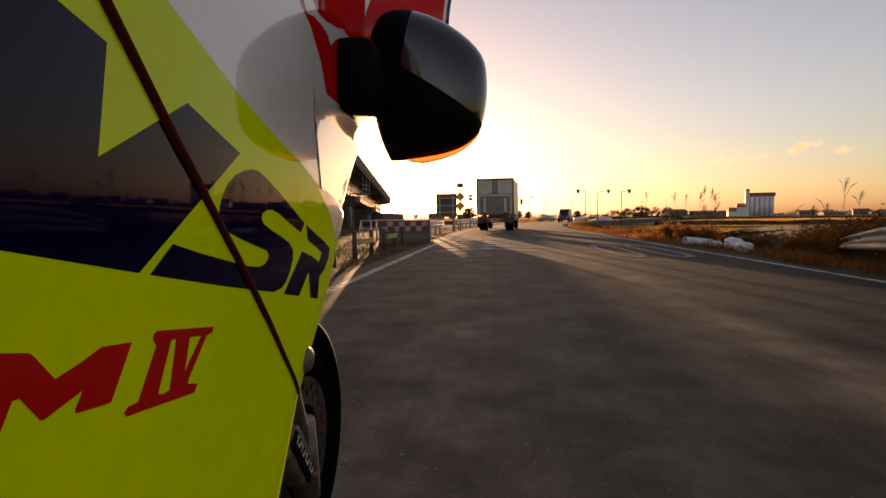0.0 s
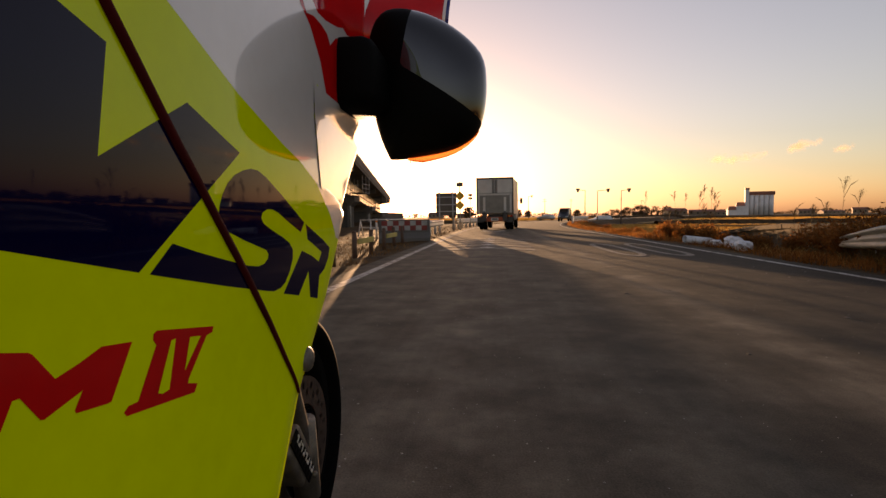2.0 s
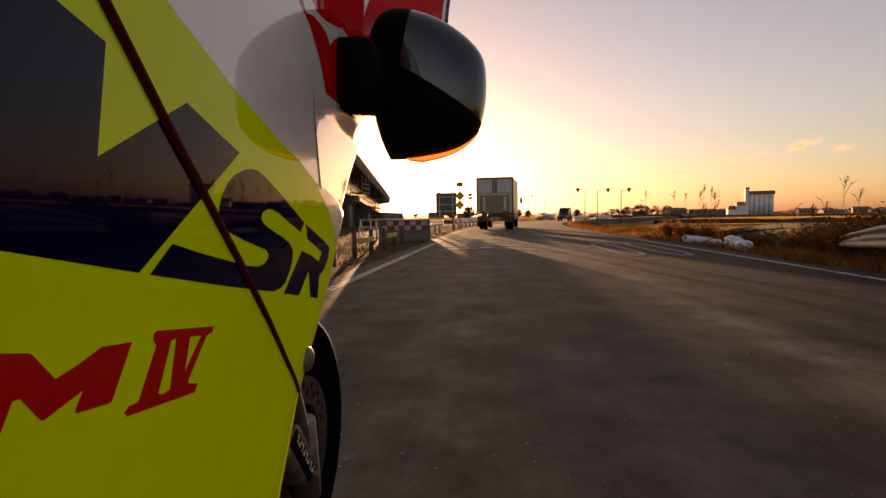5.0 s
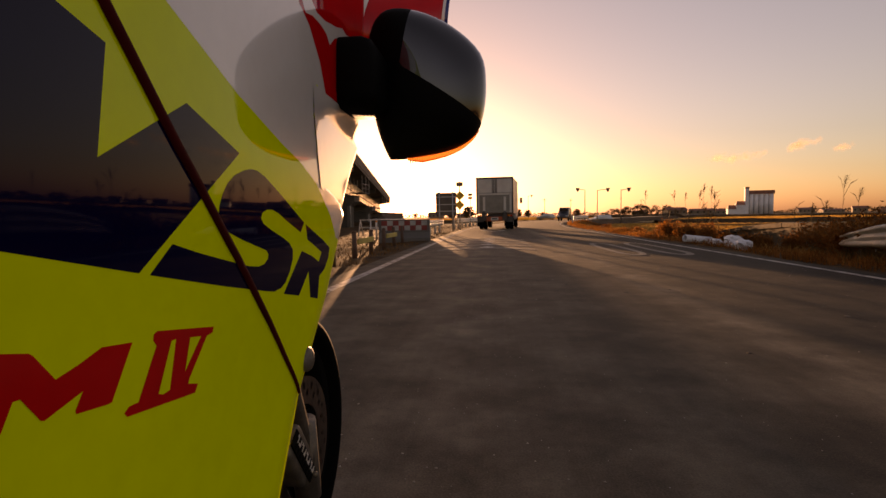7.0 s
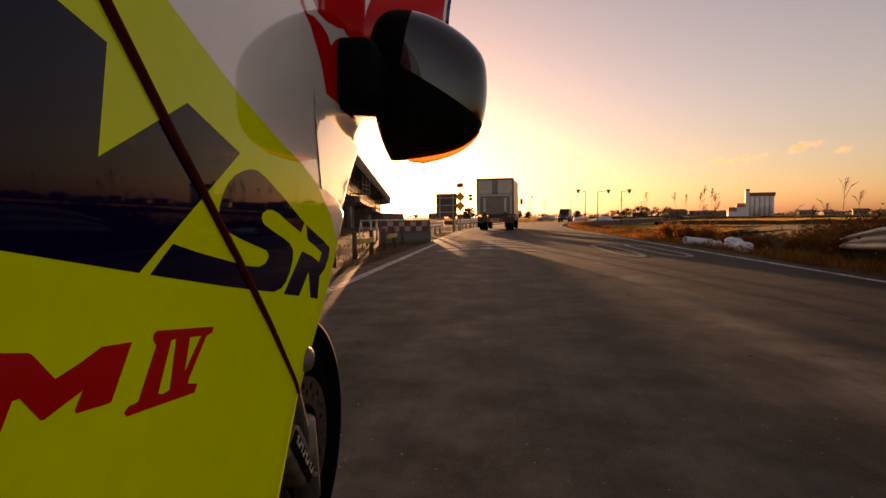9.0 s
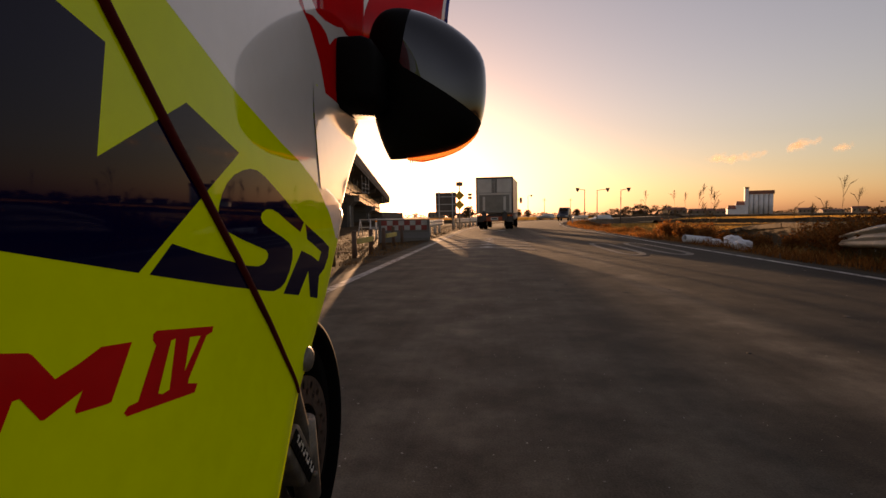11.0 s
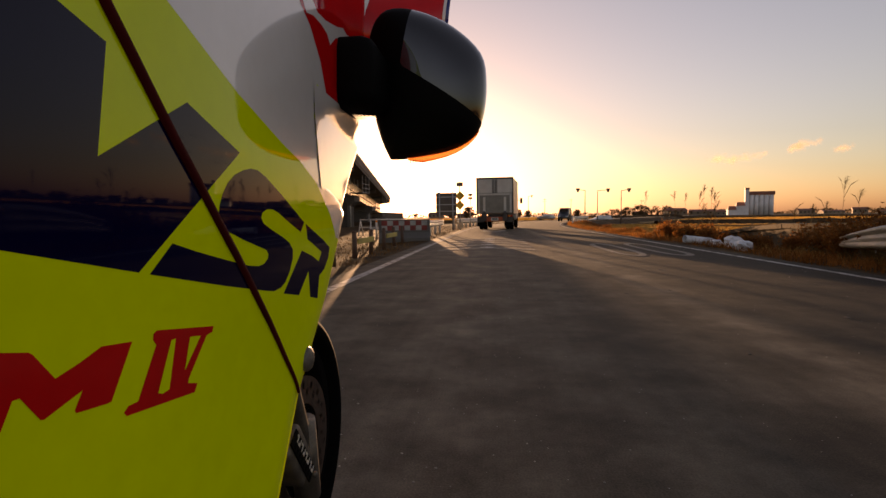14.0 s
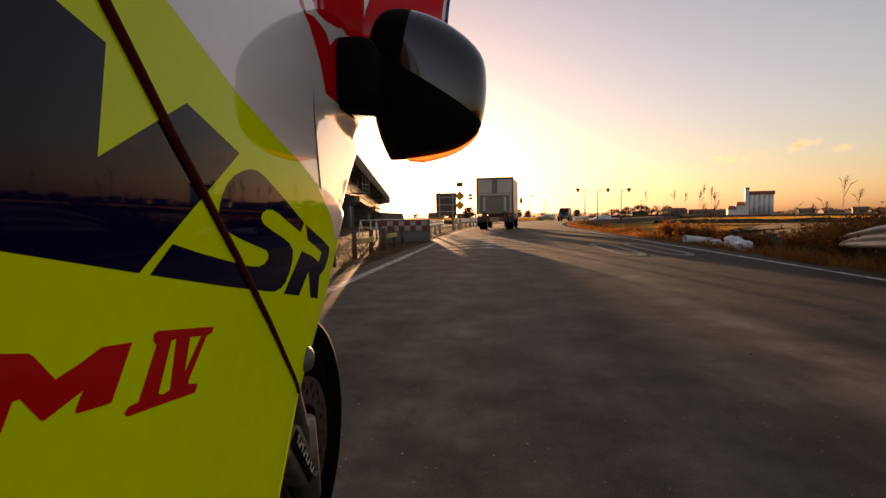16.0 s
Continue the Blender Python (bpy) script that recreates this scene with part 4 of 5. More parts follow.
# front wheel, brake and fork
HUB = Vector((MID, 1.0, 0.3))
wheel = part("front_wheel", lathe(bmesh.new(), [(-0.03, 0.215), (-0.034, 0.235), (-0.03, 0.24), (0.03, 0.24), (0.034, 0.235), (0.03, 0.215), (0.012, 0.2), (-0.012, 0.2), (-0.03, 0.215)], HUB, "x", 64), M["blackmatt"], bike, "black alloy rim", True)
part("tyre", lathe(bmesh.new(), [(-0.03, 0.236), (-0.048, 0.25), (-0.056, 0.268), (-0.05, 0.284), (-0.03, 0.296), (0, 0.3), (0.03, 0.296), (0.05, 0.284), (0.056, 0.268), (0.048, 0.25), (0.03, 0.236)], HUB, "x", 72), M["rubber"], wheel, "black tyre", True)
for k in range(6):
    a = k * math.tau / 6
    part("spoke", bar([HUB + Vector((0, 0.03 * math.cos(a), 0.03 * math.sin(a))), HUB + Vector((0, 0.205 * math.cos(a), 0.205 * math.sin(a)))], [0.022, 0.014], 8), M["blackmatt"], wheel, "", True)
part("hub", lathe(bmesh.new(), [(-0.06, 0.02), (-0.06, 0.04), (0.06, 0.04), (0.06, 0.02), (-0.06, 0.02)], HUB, "x", 24), M["alloydark"], wheel, "", True)


def disc():
    """A drilled brake disc: a thin ring with round holes."""
    bm = bmesh.new()
    x0, x1 = HUB.x + 0.05, HUB.x + 0.055
    for x in (x0, x1):
        rings = [[bm.verts.new((x, HUB.y + r * math.cos(k * math.tau / 72), HUB.z + r * math.sin(k * math.tau / 72))) for k in range(72)] for r in (0.095, 0.113, 0.128, 0.143, 0.155)]
        for i in range(4):
            for k in range(72):
                if i in (1, 2) and (k + 2 * i) % 4 == 0:
                    continue
                bm.faces.new((rings[i][k], rings[i][(k + 1) % 72], rings[i + 1][(k + 1) % 72], rings[i + 1][k]))
    return bm


part("brake_disc", disc(), M["alloydark"], wheel, "drilled steel brake disc")
fork_top, fork_low = Vector((MID + 0.088, 0.70, 0.86)), Vector((MID + 0.088, 0.945, 0.28))
part("fork", bar([fork_top, fork_low], 0.024, 16), M["cast"], bike, "silver fork leg", True)
part("fork_foot", bar([fork_low + Vector((0, -0.03, 0.12)), fork_low + Vector((0, 0, -0.05))], [0.03, 0.026], 16), M["cast"], bike, "", True)
far_fork = Vector((-0.176, 0, 0))
part("fork", bar([fork_top + far_fork, fork_low + far_fork], 0.024, 16), M["alloy"], bike, "", True)
part("axle", bar([HUB + Vector((-0.13, 0, 0)), HUB + Vector((0.085, 0, 0))], 0.011, 12), M["alloy"], bike, "", True)
caliper = part("brake_caliper", boxed((-0.032, -0.045, -0.075), (0.03, 0.04, 0.075), 0.012), M["cast"], bike, "silver brake caliper", True)
caliper.matrix_basis = pose(MID + 0.09, 0.862, 0.358, 35, 0, 0) @ Matrix.Scale(0.8, 4)
plate = part("caliper_plate", boxed((0.03, -0.024, -0.085), (0.034, 0.016, 0.085), 0.001), M["blackmatt"], caliper, "black plate with pale marks")
for k in range(8):
    # unreadable marks: pale strokes of uneven width in a row, over a dark band
    z = -0.078 + 0.0195 * k
    part("mark", boxed((0.034, -0.004, z), (0.0347, 0.013, z + 0.0045)), M["plumbing"], caliper)
    part("mark", boxed((0.034, (-0.004, 0.007)[k % 2], z + 0.006), (0.0347, (0.002, 0.013)[k % 2], z + (0.013, 0.010, 0.014)[k % 3])), M["plumbing"], caliper)
    part("mark", boxed((0.034, -0.021, z - 0.002), (0.0344, -0.010, z + 0.010)), M["rubber"], caliper)
part("caliper_bolt", lathe(bmesh.new(), [(0, 0.008), (0.008, 0.008), (0.011, 0.004), (0.0112, 0.0005)], Vector((0.03, 0.004, -0.1)), "x", 12), M["cast"], caliper, "", True)


# tank, seat, tail and rear wheel close the machine behind the fairing
def loft(sections, sides=20):
    """A rounded body along y through (y, half width, low, high) sections about the middle plane."""
    bm = bmesh.new()
    rows = []
    for y, w, lo, hi in sections:
        row = []
        for k in range(sides):
            a = k * math.tau / sides
            c, s = math.cos(a), math.sin(a)
            row.append(bm.verts.new((MID + w * math.copysign(abs(c) ** 0.7, c), y, (lo + hi) / 2 + (hi - lo) / 2 * math.copysign(abs(s) ** 0.7, s))))
        rows.append(row)
    for r0, r1 in zip(rows, rows[1:]):
        for k in range(sides):
            bm.faces.new((r0[k], r0[(k + 1) % sides], r1[(k + 1) % sides], r1[k]))
    bm.faces.new(rows[0])
    bm.faces.new(rows[-1])
    return bm


part("fuel_tank", loft([(-0.12, 0.1, 0.72, 0.84), (-0.06, 0.13, 0.7, 0.92), (0.08, 0.16, 0.7, 1.0), (0.22, 0.16, 0.72, 1.03), (0.34, 0.13, 0.74, 1.0), (0.4, 0.07, 0.78, 0.93)]), M["white"], bike, "white fuel tank", True)
part("seat", loft([(-0.62, 0.08, 0.84, 0.88), (-0.56, 0.13, 0.78, 0.89), (-0.35, 0.15, 0.74, 0.85), (-0.18, 0.14, 0.7, 0.8), (-0.1, 0.1, 0.7, 0.8)]), M["blackmatt"], bike, "black seat", True)
part("tail_cowl", loft([(-0.86, 0.04, 0.84, 0.9), (-0.78, 0.09, 0.78, 0.92), (-0.6, 0.13, 0.7, 0.86), (-0.35, 0.14, 0.62, 0.76), (-0.15, 0.12, 0.6, 0.72)]), M["navy"], bike, "navy tail cowl", True)
part("engine", loft([(-0.1, 0.14, 0.3, 0.62), (0.0, 0.2, 0.22, 0.68), (0.28, 0.2, 0.2, 0.66), (0.42, 0.16, 0.24, 0.6)], 16), M["alloydark"], bike, "dark metal engine", True)
part("windscreen", loft([(0.62, 0.14, 1.42, 1.43), (0.72, 0.2, 1.34, 1.35), (0.84, 0.21, 1.25, 1.26)]), M["glassdark"], bike, "tinted windscreen", True)
HUB_BACK = Vector((MID, -0.42, 0.3))
back_wheel = part("rear_wheel", lathe(bmesh.new(), [(-0.05, 0.21), (-0.055, 0.235), (0.055, 0.235), (0.05, 0.21), (-0.05, 0.21)], HUB_BACK, "x", 56), M["blackmatt"], bike, "black alloy rim", True)
part("tyre", lathe(bmesh.new(), [(-0.055, 0.232), (-0.08, 0.25), (-0.088, 0.265), (-0.07, 0.285), (-0.035, 0.297), (0, 0.3), (0.035, 0.297), (0.07, 0.285), (0.088, 0.265), (0.08, 0.25), (0.055, 0.232)], HUB_BACK, "x", 64), M["rubber"], back_wheel, "black tyre", True)
for k in range(6):
    a = k * math.tau / 6
    part("spoke", bar([HUB_BACK + Vector((0, 0.03 * math.cos(a), 0.03 * math.sin(a))), HUB_BACK + Vector((0, 0.215 * math.cos(a), 0.215 * math.sin(a)))], [0.024, 0.016], 8), M["blackmatt"], back_wheel, "", True)
for s in (-1, 1):
    part("swing_arm", bar([HUB_BACK + Vector((s * 0.12, 0, 0)), (MID + s * 0.11, 0.0, 0.42)], [0.025, 0.035], 10), M["alloy"], bike, "", True)
    part("frame_rail", bar([(MID + s * 0.07, 0.62, 0.9), (MID + s * 0.15, 0.2, 0.72), (MID + s * 0.13, -0.08, 0.5)], 0.03, 10), M["alloy"], bike, "", True)
    part("handlebar", bar([(MID + s * 0.06, 0.6, 0.98), (MID + s * 0.2, 0.52, 0.97)], 0.014, 10), M["blackmatt"], bike, "", True)


# ---- the delivery truck ahead ----
def truck(m):
    t = thing("truck", "pale box truck with a raised tail lift on the road", "truck", m)
    w, h = 1.08, 3.1
    body = part("cargo_box", boxed((-w, 0, 0.95), (w, 4.6, h), 0.03), M["box"], t, "pale grey cargo box")
    for s in (-1, 1):
        part("corner_post", boxed((s * w - 0.035, -0.03, 0.95), (s * w + 0.035, 0.03, h + 0.01), 0.008), M["truckdark"], body, "dark corner post")
    part("roof_rail", boxed((-w - 0.03, -0.035, h - 0.07), (w + 0.03, 0.035, h + 0.025), 0.01), M["truckdark"], body, "dark roof rail")
    for s in (-1, 1):
        door = part("rear_door", boxed((min(s * 0.02, s * 1.03), -0.045, 2.2), (max(s * 0.02, s * 1.03), 0.0, h - 0.1), 0.012), M["boxpanel"], body, "pale upper rear door")
        part("hinge", boxed((s * 0.98 - 0.03, -0.06, 2.35), (s * 0.98 + 0.03, -0.045, 2.42)), M["steel"], door)
        part("hinge", boxed((s * 0.98 - 0.03, -0.06, 2.8), (s * 0.98 + 0.03, -0.045, 2.87)), M["steel"], door)
    for x in (-0.13, -0.06, 0.06, 0.13):
        part("lock_rod", bar([(x, -0.06, 2.2), (x, -0.06, h - 0.1)], 0.018, 8), M["truckdark"], body, "", True)
    lift = part("tail_lift", boxed((-1.0, -0.11, 1.0), (1.0, -0.05, 2.16), 0.015), M["lift"], t, "raised grey tail lift platform")
    for s in (-1, 1):
        part("lift_edge", boxed((s * 0.95 - 0.05, -0.125, 1.0), (s * 0.95 + 0.05, -0.11, 2.16), 0.004), M["boxpanel"], lift, "pale edge of the lift")
    part("lift_edge", boxed((-0.89, -0.125, 2.06), (0.89, -0.11, 2.16), 0.004), M["boxpanel"], lift, "pale edge of the lift")
    part("lift_panel", boxed((-0.5, -0.128, 1.2), (0.5, -0.111, 1.9), 0.006), M["lift"], lift, "grey centre panel")
    for k in range(4):
        part("rib", boxed((-0.5, -0.14, 1.25 + 0.18 * k), (0.5, -0.125, 1.28 + 0.18 * k), 0.004), M["lift"], lift)
    for s in (-1, 1):
        part("lift_arm", boxed((s * 0.62 - 0.07, -0.2, 0.85), (s * 0.62 + 0.07, -0.11, 1.95), 0.02), M["boxpanel"], lift, "pale lift arm")
        part("lift_cylinder", bar([(s * 0.62, -0.2, 1.12), (s * 0.62, 0.15, 0.6)], 0.07, 10), M["truckdark"], lift, "", True)
        part("hinge_block", boxed((s * 0.62 - 0.13, -0.24, 0.52), (s * 0.62 + 0.13, -0.02, 1.04), 0.03), M["truckdark"], lift, "black hinge block")
    part("chassis", boxed((-0.45, 0.1, 0.62), (0.45, 6.2, 0.92), 0.02), M["truckdark"], t)
    bump = part("rear_bumper", boxed((-0.6, -0.06, 0.5), (0.6, 0.06, 0.76), 0.015), M["bumper"], t, "red and amber rear bumper")
    part("number_plate", boxed((-0.22, -0.075, 0.54), (0.22, -0.06, 0.72), 0.004), M["plate"], bump)
    part("plate_mark", boxed((-0.16, -0.08, 0.6), (0.16, -0.075, 0.68)), M["truckdark"], bump)
    for s in (-1, 1):
        for k, mat in enumerate(("lamp_red", "lamp_amber", "lamp_red")):
            part("tail_lamp", boxed((s * 0.86 - 0.2 + 0.14 * k, -0.09, 0.78), (s * 0.86 - 0.08 + 0.14 * k, -0.03, 0.88), 0.01), M[mat], bump)
        part("underrun_guard", boxed((s * 0.86 - 0.2, -0.04, 0.44), (s * 0.86 + 0.2, 0.08, 0.76), 0.02), M["truckdark"], t, "black steel underrun guard")
        part("mud_flap", boxed((s * 0.82 - 0.26, 0.1, 0.18), (s * 0.82 + 0.26, 0.13, 0.75), 0.005), M["rubber"], t, "black mud flap")
    def roadwheel(x, y):
        tw = part("wheel", lathe(bmesh.new(), [(-0.11, 0.2), (-0.12, 0.34), (-0.09, 0.4), (0.09, 0.4), (0.12, 0.34), (0.11, 0.2), (-0.11, 0.2)], (x, y, 0.4), "x", 28), M["rubber"], t, "black truck wheel", True)
        part("wheel_rim", lathe(bmesh.new(), [(-0.06, 0.02), (-0.1, 0.21), (0.1, 0.21), (0.06, 0.02), (-0.06, 0.02)], (x, y, 0.4), "x", 20), M["steel"], tw, "", True)
    for s in (-1, 1):
        for x in (0.93, 0.68):
            roadwheel(s * x, 1.0)
        roadwheel(s * 0.9, 5.3)
    cab = part("cab", boxed((-1.0, 4.75, 0.55), (1.0, 6.4, 2.5), 0.12), M["carwhite"], t, "white driver's cab")
    part("windscreen", boxed((-0.88, 6.35, 1.5), (0.88, 6.42, 2.25), 0.02), M["glassdark"], cab)
    for s in (-1, 1):
        part("mirror_arm", bar([(s * 1.0, 6.2, 1.9), (s * 1.2, 6.25, 1.95)], 0.015, 6), M["truckdark"], cab)
        part("wing_mirror", boxed((s * 1.22 - 0.09, 6.2, 1.7), (s * 1.22 + 0.09, 6.27, 2.1), 0.03), M["truckdark"], cab, "black wing mirror")
    return t


truck(pose(-0.1, 29.8, 0.0, 0, 0.0, -6.0))


# ---- the elevated road beside ----
def along(y):
    """A point of the bridge's outer edge: it leads away from the road and sinks slowly."""
    return Vector((-13.3 - 0.157 * (y - 45), y, 7.5 - 0.038 * (y - 45)))


def profile_run(section, y0, y1, step=6.0):
    """Sweeps a closed section (out, up from the edge) along the bridge."""
    bm = bmesh.new()
    n = max(1, round((y1 - y0) / step))
    rows = [[bm.verts.new(along(y0 + (y1 - y0) * k / n) + Vector((u, 0, v))) for u, v in section] for k in range(n + 1)]
    m = len(section)
    for r0, r1 in zip(rows, rows[1:]):
        for i in range(m):
            bm.faces.new((r0[i], r0[(i + 1) % m], r1[(i + 1) % m], r1[i]))
    bm.faces.new(rows[0])
    bm.faces.new(rows[-1])
    return bm


Y0, Y1 = 6.0, 103.0
bridge = thing("overpass", "elevated concrete and steel road bridge on piers", "bridge", pose(0, 0, 0))
part("deck", profile_run([(0, -1.35), (0, -1.0), (-0.4, -0.95), (-10.5, -0.9), (-10.5, -1.35), (-8, -1.7), (-2.4, -1.7)], Y0, Y1), M["concrete_dark"], bridge, "dark concrete deck slab")
part("parapet", profile_run([(0.03, -1.02), (0.03, -0.28), (-0.02, -0.22), (-0.25, -0.22), (-0.25, -1.02)], Y0, Y1), M["concrete"], bridge, "pale concrete parapet")
part("handrail", profile_run([(-0.02, -0.1), (-0.02, 0.0), (-0.12, 0.0), (-0.12, -0.1)], Y0, Y1), M["steel"], bridge, "steel rail")
girder = part("girder", profile_run([(-2.2, -1.7), (-2.2, -3.45), (-2.0, -3.45), (-2.0, -3.55), (-6.4, -3.55), (-6.4, -1.7)], Y0, Y1), M["girder"], bridge, "cream painted steel box girder")
for k in range(24):
    y = Y0 + 2 + 4.0 * k
    p = along(y)
    part("stiffener", boxed((p.x - 2.2, y - 0.04, p.z - 3.4), (p.x - 2.165, y + 0.04, p.z - 1.72)), M["girder"], girder)
    part("rail_post", boxed((p.x - 0.1, y - 0.03, p.z - 0.24), (p.x - 0.04, y + 0.03, p.z - 0.08)), M["steel"], bridge)
    for e in range(4):
        q = along(y + e)
        part("slot", boxed((q.x - 2.205, y + e - 0.3, q.z - 2.85), (q.x - 2.19, y + e + 0.3, q.z - 2.7)), M["rubber"], girder, "dark drain slot")
    if k % 3 == 1:
        part("bracket", boxed((p.x - 2.1, y - 0.1, p.z - 1.95), (p.x - 0.3, y + 0.1, p.z - 1.4)), M["concrete_dark"], bridge, "dark cross bracket")
for y in (16, 36, 57, 78, 99):
    p = along(y)
    pier = part("pier", boxed((p.x - 6.6, y - 1.3, -0.6), (p.x - 2.0, y + 1.3, p.z - 4.4), 0.08), M["concrete_dark"], bridge, "thick concrete pier")
    bm = bmesh.new()
    pts = [(-8.6, -3.58), (-1.2, -3.58), (-1.2, -4.3), (-2.4, -5.2), (-6.6, -5.2), (-8.6, -4.3)]
    for e in (-1.1, 1.1):
        bm.faces.new([bm.verts.new((p.x + u, y + e, p.z + v)) for u, v in pts])
    bm.verts.ensure_lookup_table()
    for i in range(6):
        j = (i + 1) % 6
        bm.faces.new((bm.verts[i], bm.verts[j], bm.verts[6 + j], bm.verts[6 + i]))
    part("pier_cap", bm, M["concrete"], bridge, "flared pier cap")
    part("drain_pipe", bar([(p.x - 1.9, y - 0.5, p.z - 3.3), (p.x - 1.9, y - 0.5, -0.2)], 0.09, 10), M["plumbing"], bridge, "white drain pipe", True)
part("abutment", boxed((along(130).x - 9.5, 103.1, -0.6), (along(103).x - 2.4, 130, 2.0), 0.1), M["concrete_dark"], bridge, "long dark retaining wall")


def platform(y):
    """A hanging work platform of steel tubes under the deck edge."""
    p = along(y)
    s = thing("scaffold", "steel tube work platform hanging from the bridge deck", "scaffold", pose(p.x - 0.4, y, p.z - 3.3), "scaffolds under the bridge")
    for dy in (-1.5, 0, 1.5):
        for dx in (-1.1, 0.3):
            part("upright", bar([(dx, dy, -0.1), (dx, dy, 2.0)], 0.03, 6), M["steel"], s)
    for z in (0.0, 0.5, 1.0):
        for dx in (-1.1, 0.3):
            part("rail", bar([(dx, -1.6, z), (dx, 1.6, z)], 0.025, 6), M["steel"], s)
    part("board", boxed((-1.15, -1.6, -0.06), (0.35, 1.6, 0.0)), M["concrete_dark"], s, "dark plank floor")


platform(57)
platform(88)


# ---- roadside: rails, posts, barricades, signs ----
def guardrail(points, label):
    g = thing("guardrail", label, "guardrail", pose(0, 0, 0), "guardrails")
    pts = [Vector((x, y, 0)) for x, y in points]
    section = [(0.0, 0.40), (0.035, 0.44), (0.05, 0.49), (0.01, 0.545), (0.01, 0.575), (0.05, 0.63), (0.035, 0.68), (0.0, 0.72)]
    bm = bmesh.new()
    rows = []
    for i, p in enumerate(pts):
        way = (pts[min(i + 1, len(pts) - 1)] - pts[max(i - 1, 0)]).normalized()
        side = way.cross(Vector((0, 0, 1)))
        z = land_z(p.x, p.y)
        rows.append([bm.verts.new(p + side * u + Vector((0, 0, v + z))) for u, v in section])
    for r0, r1 in zip(rows, rows[1:]):
        for i in range(len(section) - 1):
            bm.faces.new((r0[i], r0[i + 1], r1[i + 1], r1[i]))
    thicken(part("beam", bm, M["rail"], g, "white corrugated steel beam", True), 0.006)
    for p in pts[::2]:
        z = land_z(p.x, p.y)
        part("post", bar([(p.x - 0.08, p.y, z - 0.1), (p.x - 0.08, p.y, z + 0.72)], 0.06, 10), M["rail"], g, "", True)
    return g


guardrail([(centre(y) - 4.35, y) for y in range(19, 29)], "white steel guardrail beside the road")
guardrail([(centre(y) - 4.2, y) for y in range(33, 48)], "white steel guardrail beside the bend")
guardrail([(centre(y) + 4.35, y) for y in range(46, 76, 2)], "pale steel guardrail on the outside of the bend")


def bent_guardrail():
    """A run of three-wave steel beams beside the verge, whose last beam has been struck: crushed, twisted and pushed down."""
    g = thing("guardrail", "dented white steel guardrail with a crushed end", "guardrail", pose(0, 0, 0), "guardrails")
    section = [(0.0, 0.34), (0.06, 0.37), (0.07, 0.41), (0.015, 0.455), (0.015, 0.475), (0.07, 0.515), (0.07, 0.55), (0.015, 0.595), (0.015, 0.615), (0.07, 0.655), (0.06, 0.70), (0.0, 0.73)]
    off = 4.2
    for n, (y0, y1) in enumerate(((-9.6, -5.62), (-5.6, -1.62), (-1.6, 2.38), (2.4, 6.38), (6.4, 8.7))):
        bm = bmesh.new()
        rows = []
        for k in range(13):
            f = k / 12
            y = y0 + (y1 - y0) * f
            hurt = max(0.0, (y - 6.7) / 2.0) if n == 4 else 0.0
            dent = 0.018 * noise.noise((y * 0.9, n, 4.0))
            row = []
            for u, v in section:
                squash = 1 - 0.55 * hurt ** 2
                vv = 0.53 + (v - 0.53) * squash - 0.16 * hurt ** 1.5 + 0.03 * hurt * noise.noise((y * 3, v * 5, 1.0))
                uu = u * (1 - 0.5 * hurt) - dent - 0.12 * hurt ** 2 + 0.1 * hurt * noise.noise((y * 2.2, v * 6, 7.0))
                row.append(bm.verts.new((centre(y) + off - uu - (0.004 if n % 2 else 0.0), y, vv - 0.05)))
            rows.append(row)
        for r0, r1 in zip(rows, rows[1:]):
            for i in range(len(section) - 1):
                bm.faces.new((r0[i], r0[i + 1], r1[i + 1], r1[i]))
        beam = thicken(part("beam", bm, M["railwornshade"], g, "white three-wave steel beam", True), 0.005)
        if n < 4:
            for z in (0.38, 0.5, 0.63):
                for d in (0.08, 0.22):
                    part("bolt", lathe(bmesh.new(), [(0.0, 0.016), (-0.006, 0.015), (-0.011, 0.008), (-0.012, 0.001)], (centre(y1) + off - 0.014, y1 - d, z), "x", 8), M["steel"], beam)
            part("post", bar([(centre(y1) + off + 0.09, y1, -0.3), (centre(y1) + off + 0.09, y1, 0.7)], 0.057, 12), M["rail"], g, "white steel post", True)
            part("post_cap", bar([(centre(y1) + off + 0.09, y1, 0.69), (centre(y1) + off + 0.09, y1, 0.72)], [0.058, 0.03], 12), M["rail"], g, "", True)
    return g


bent_guardrail()


M["wallconcrete"] = material("weathered_wall_concrete", (0.09, 0.066, 0.044), 0.9, var=0.35, size=0.7, fine=0.02, bump=0.3, second=(0.19, 0.145, 0.1), spec=0.15)


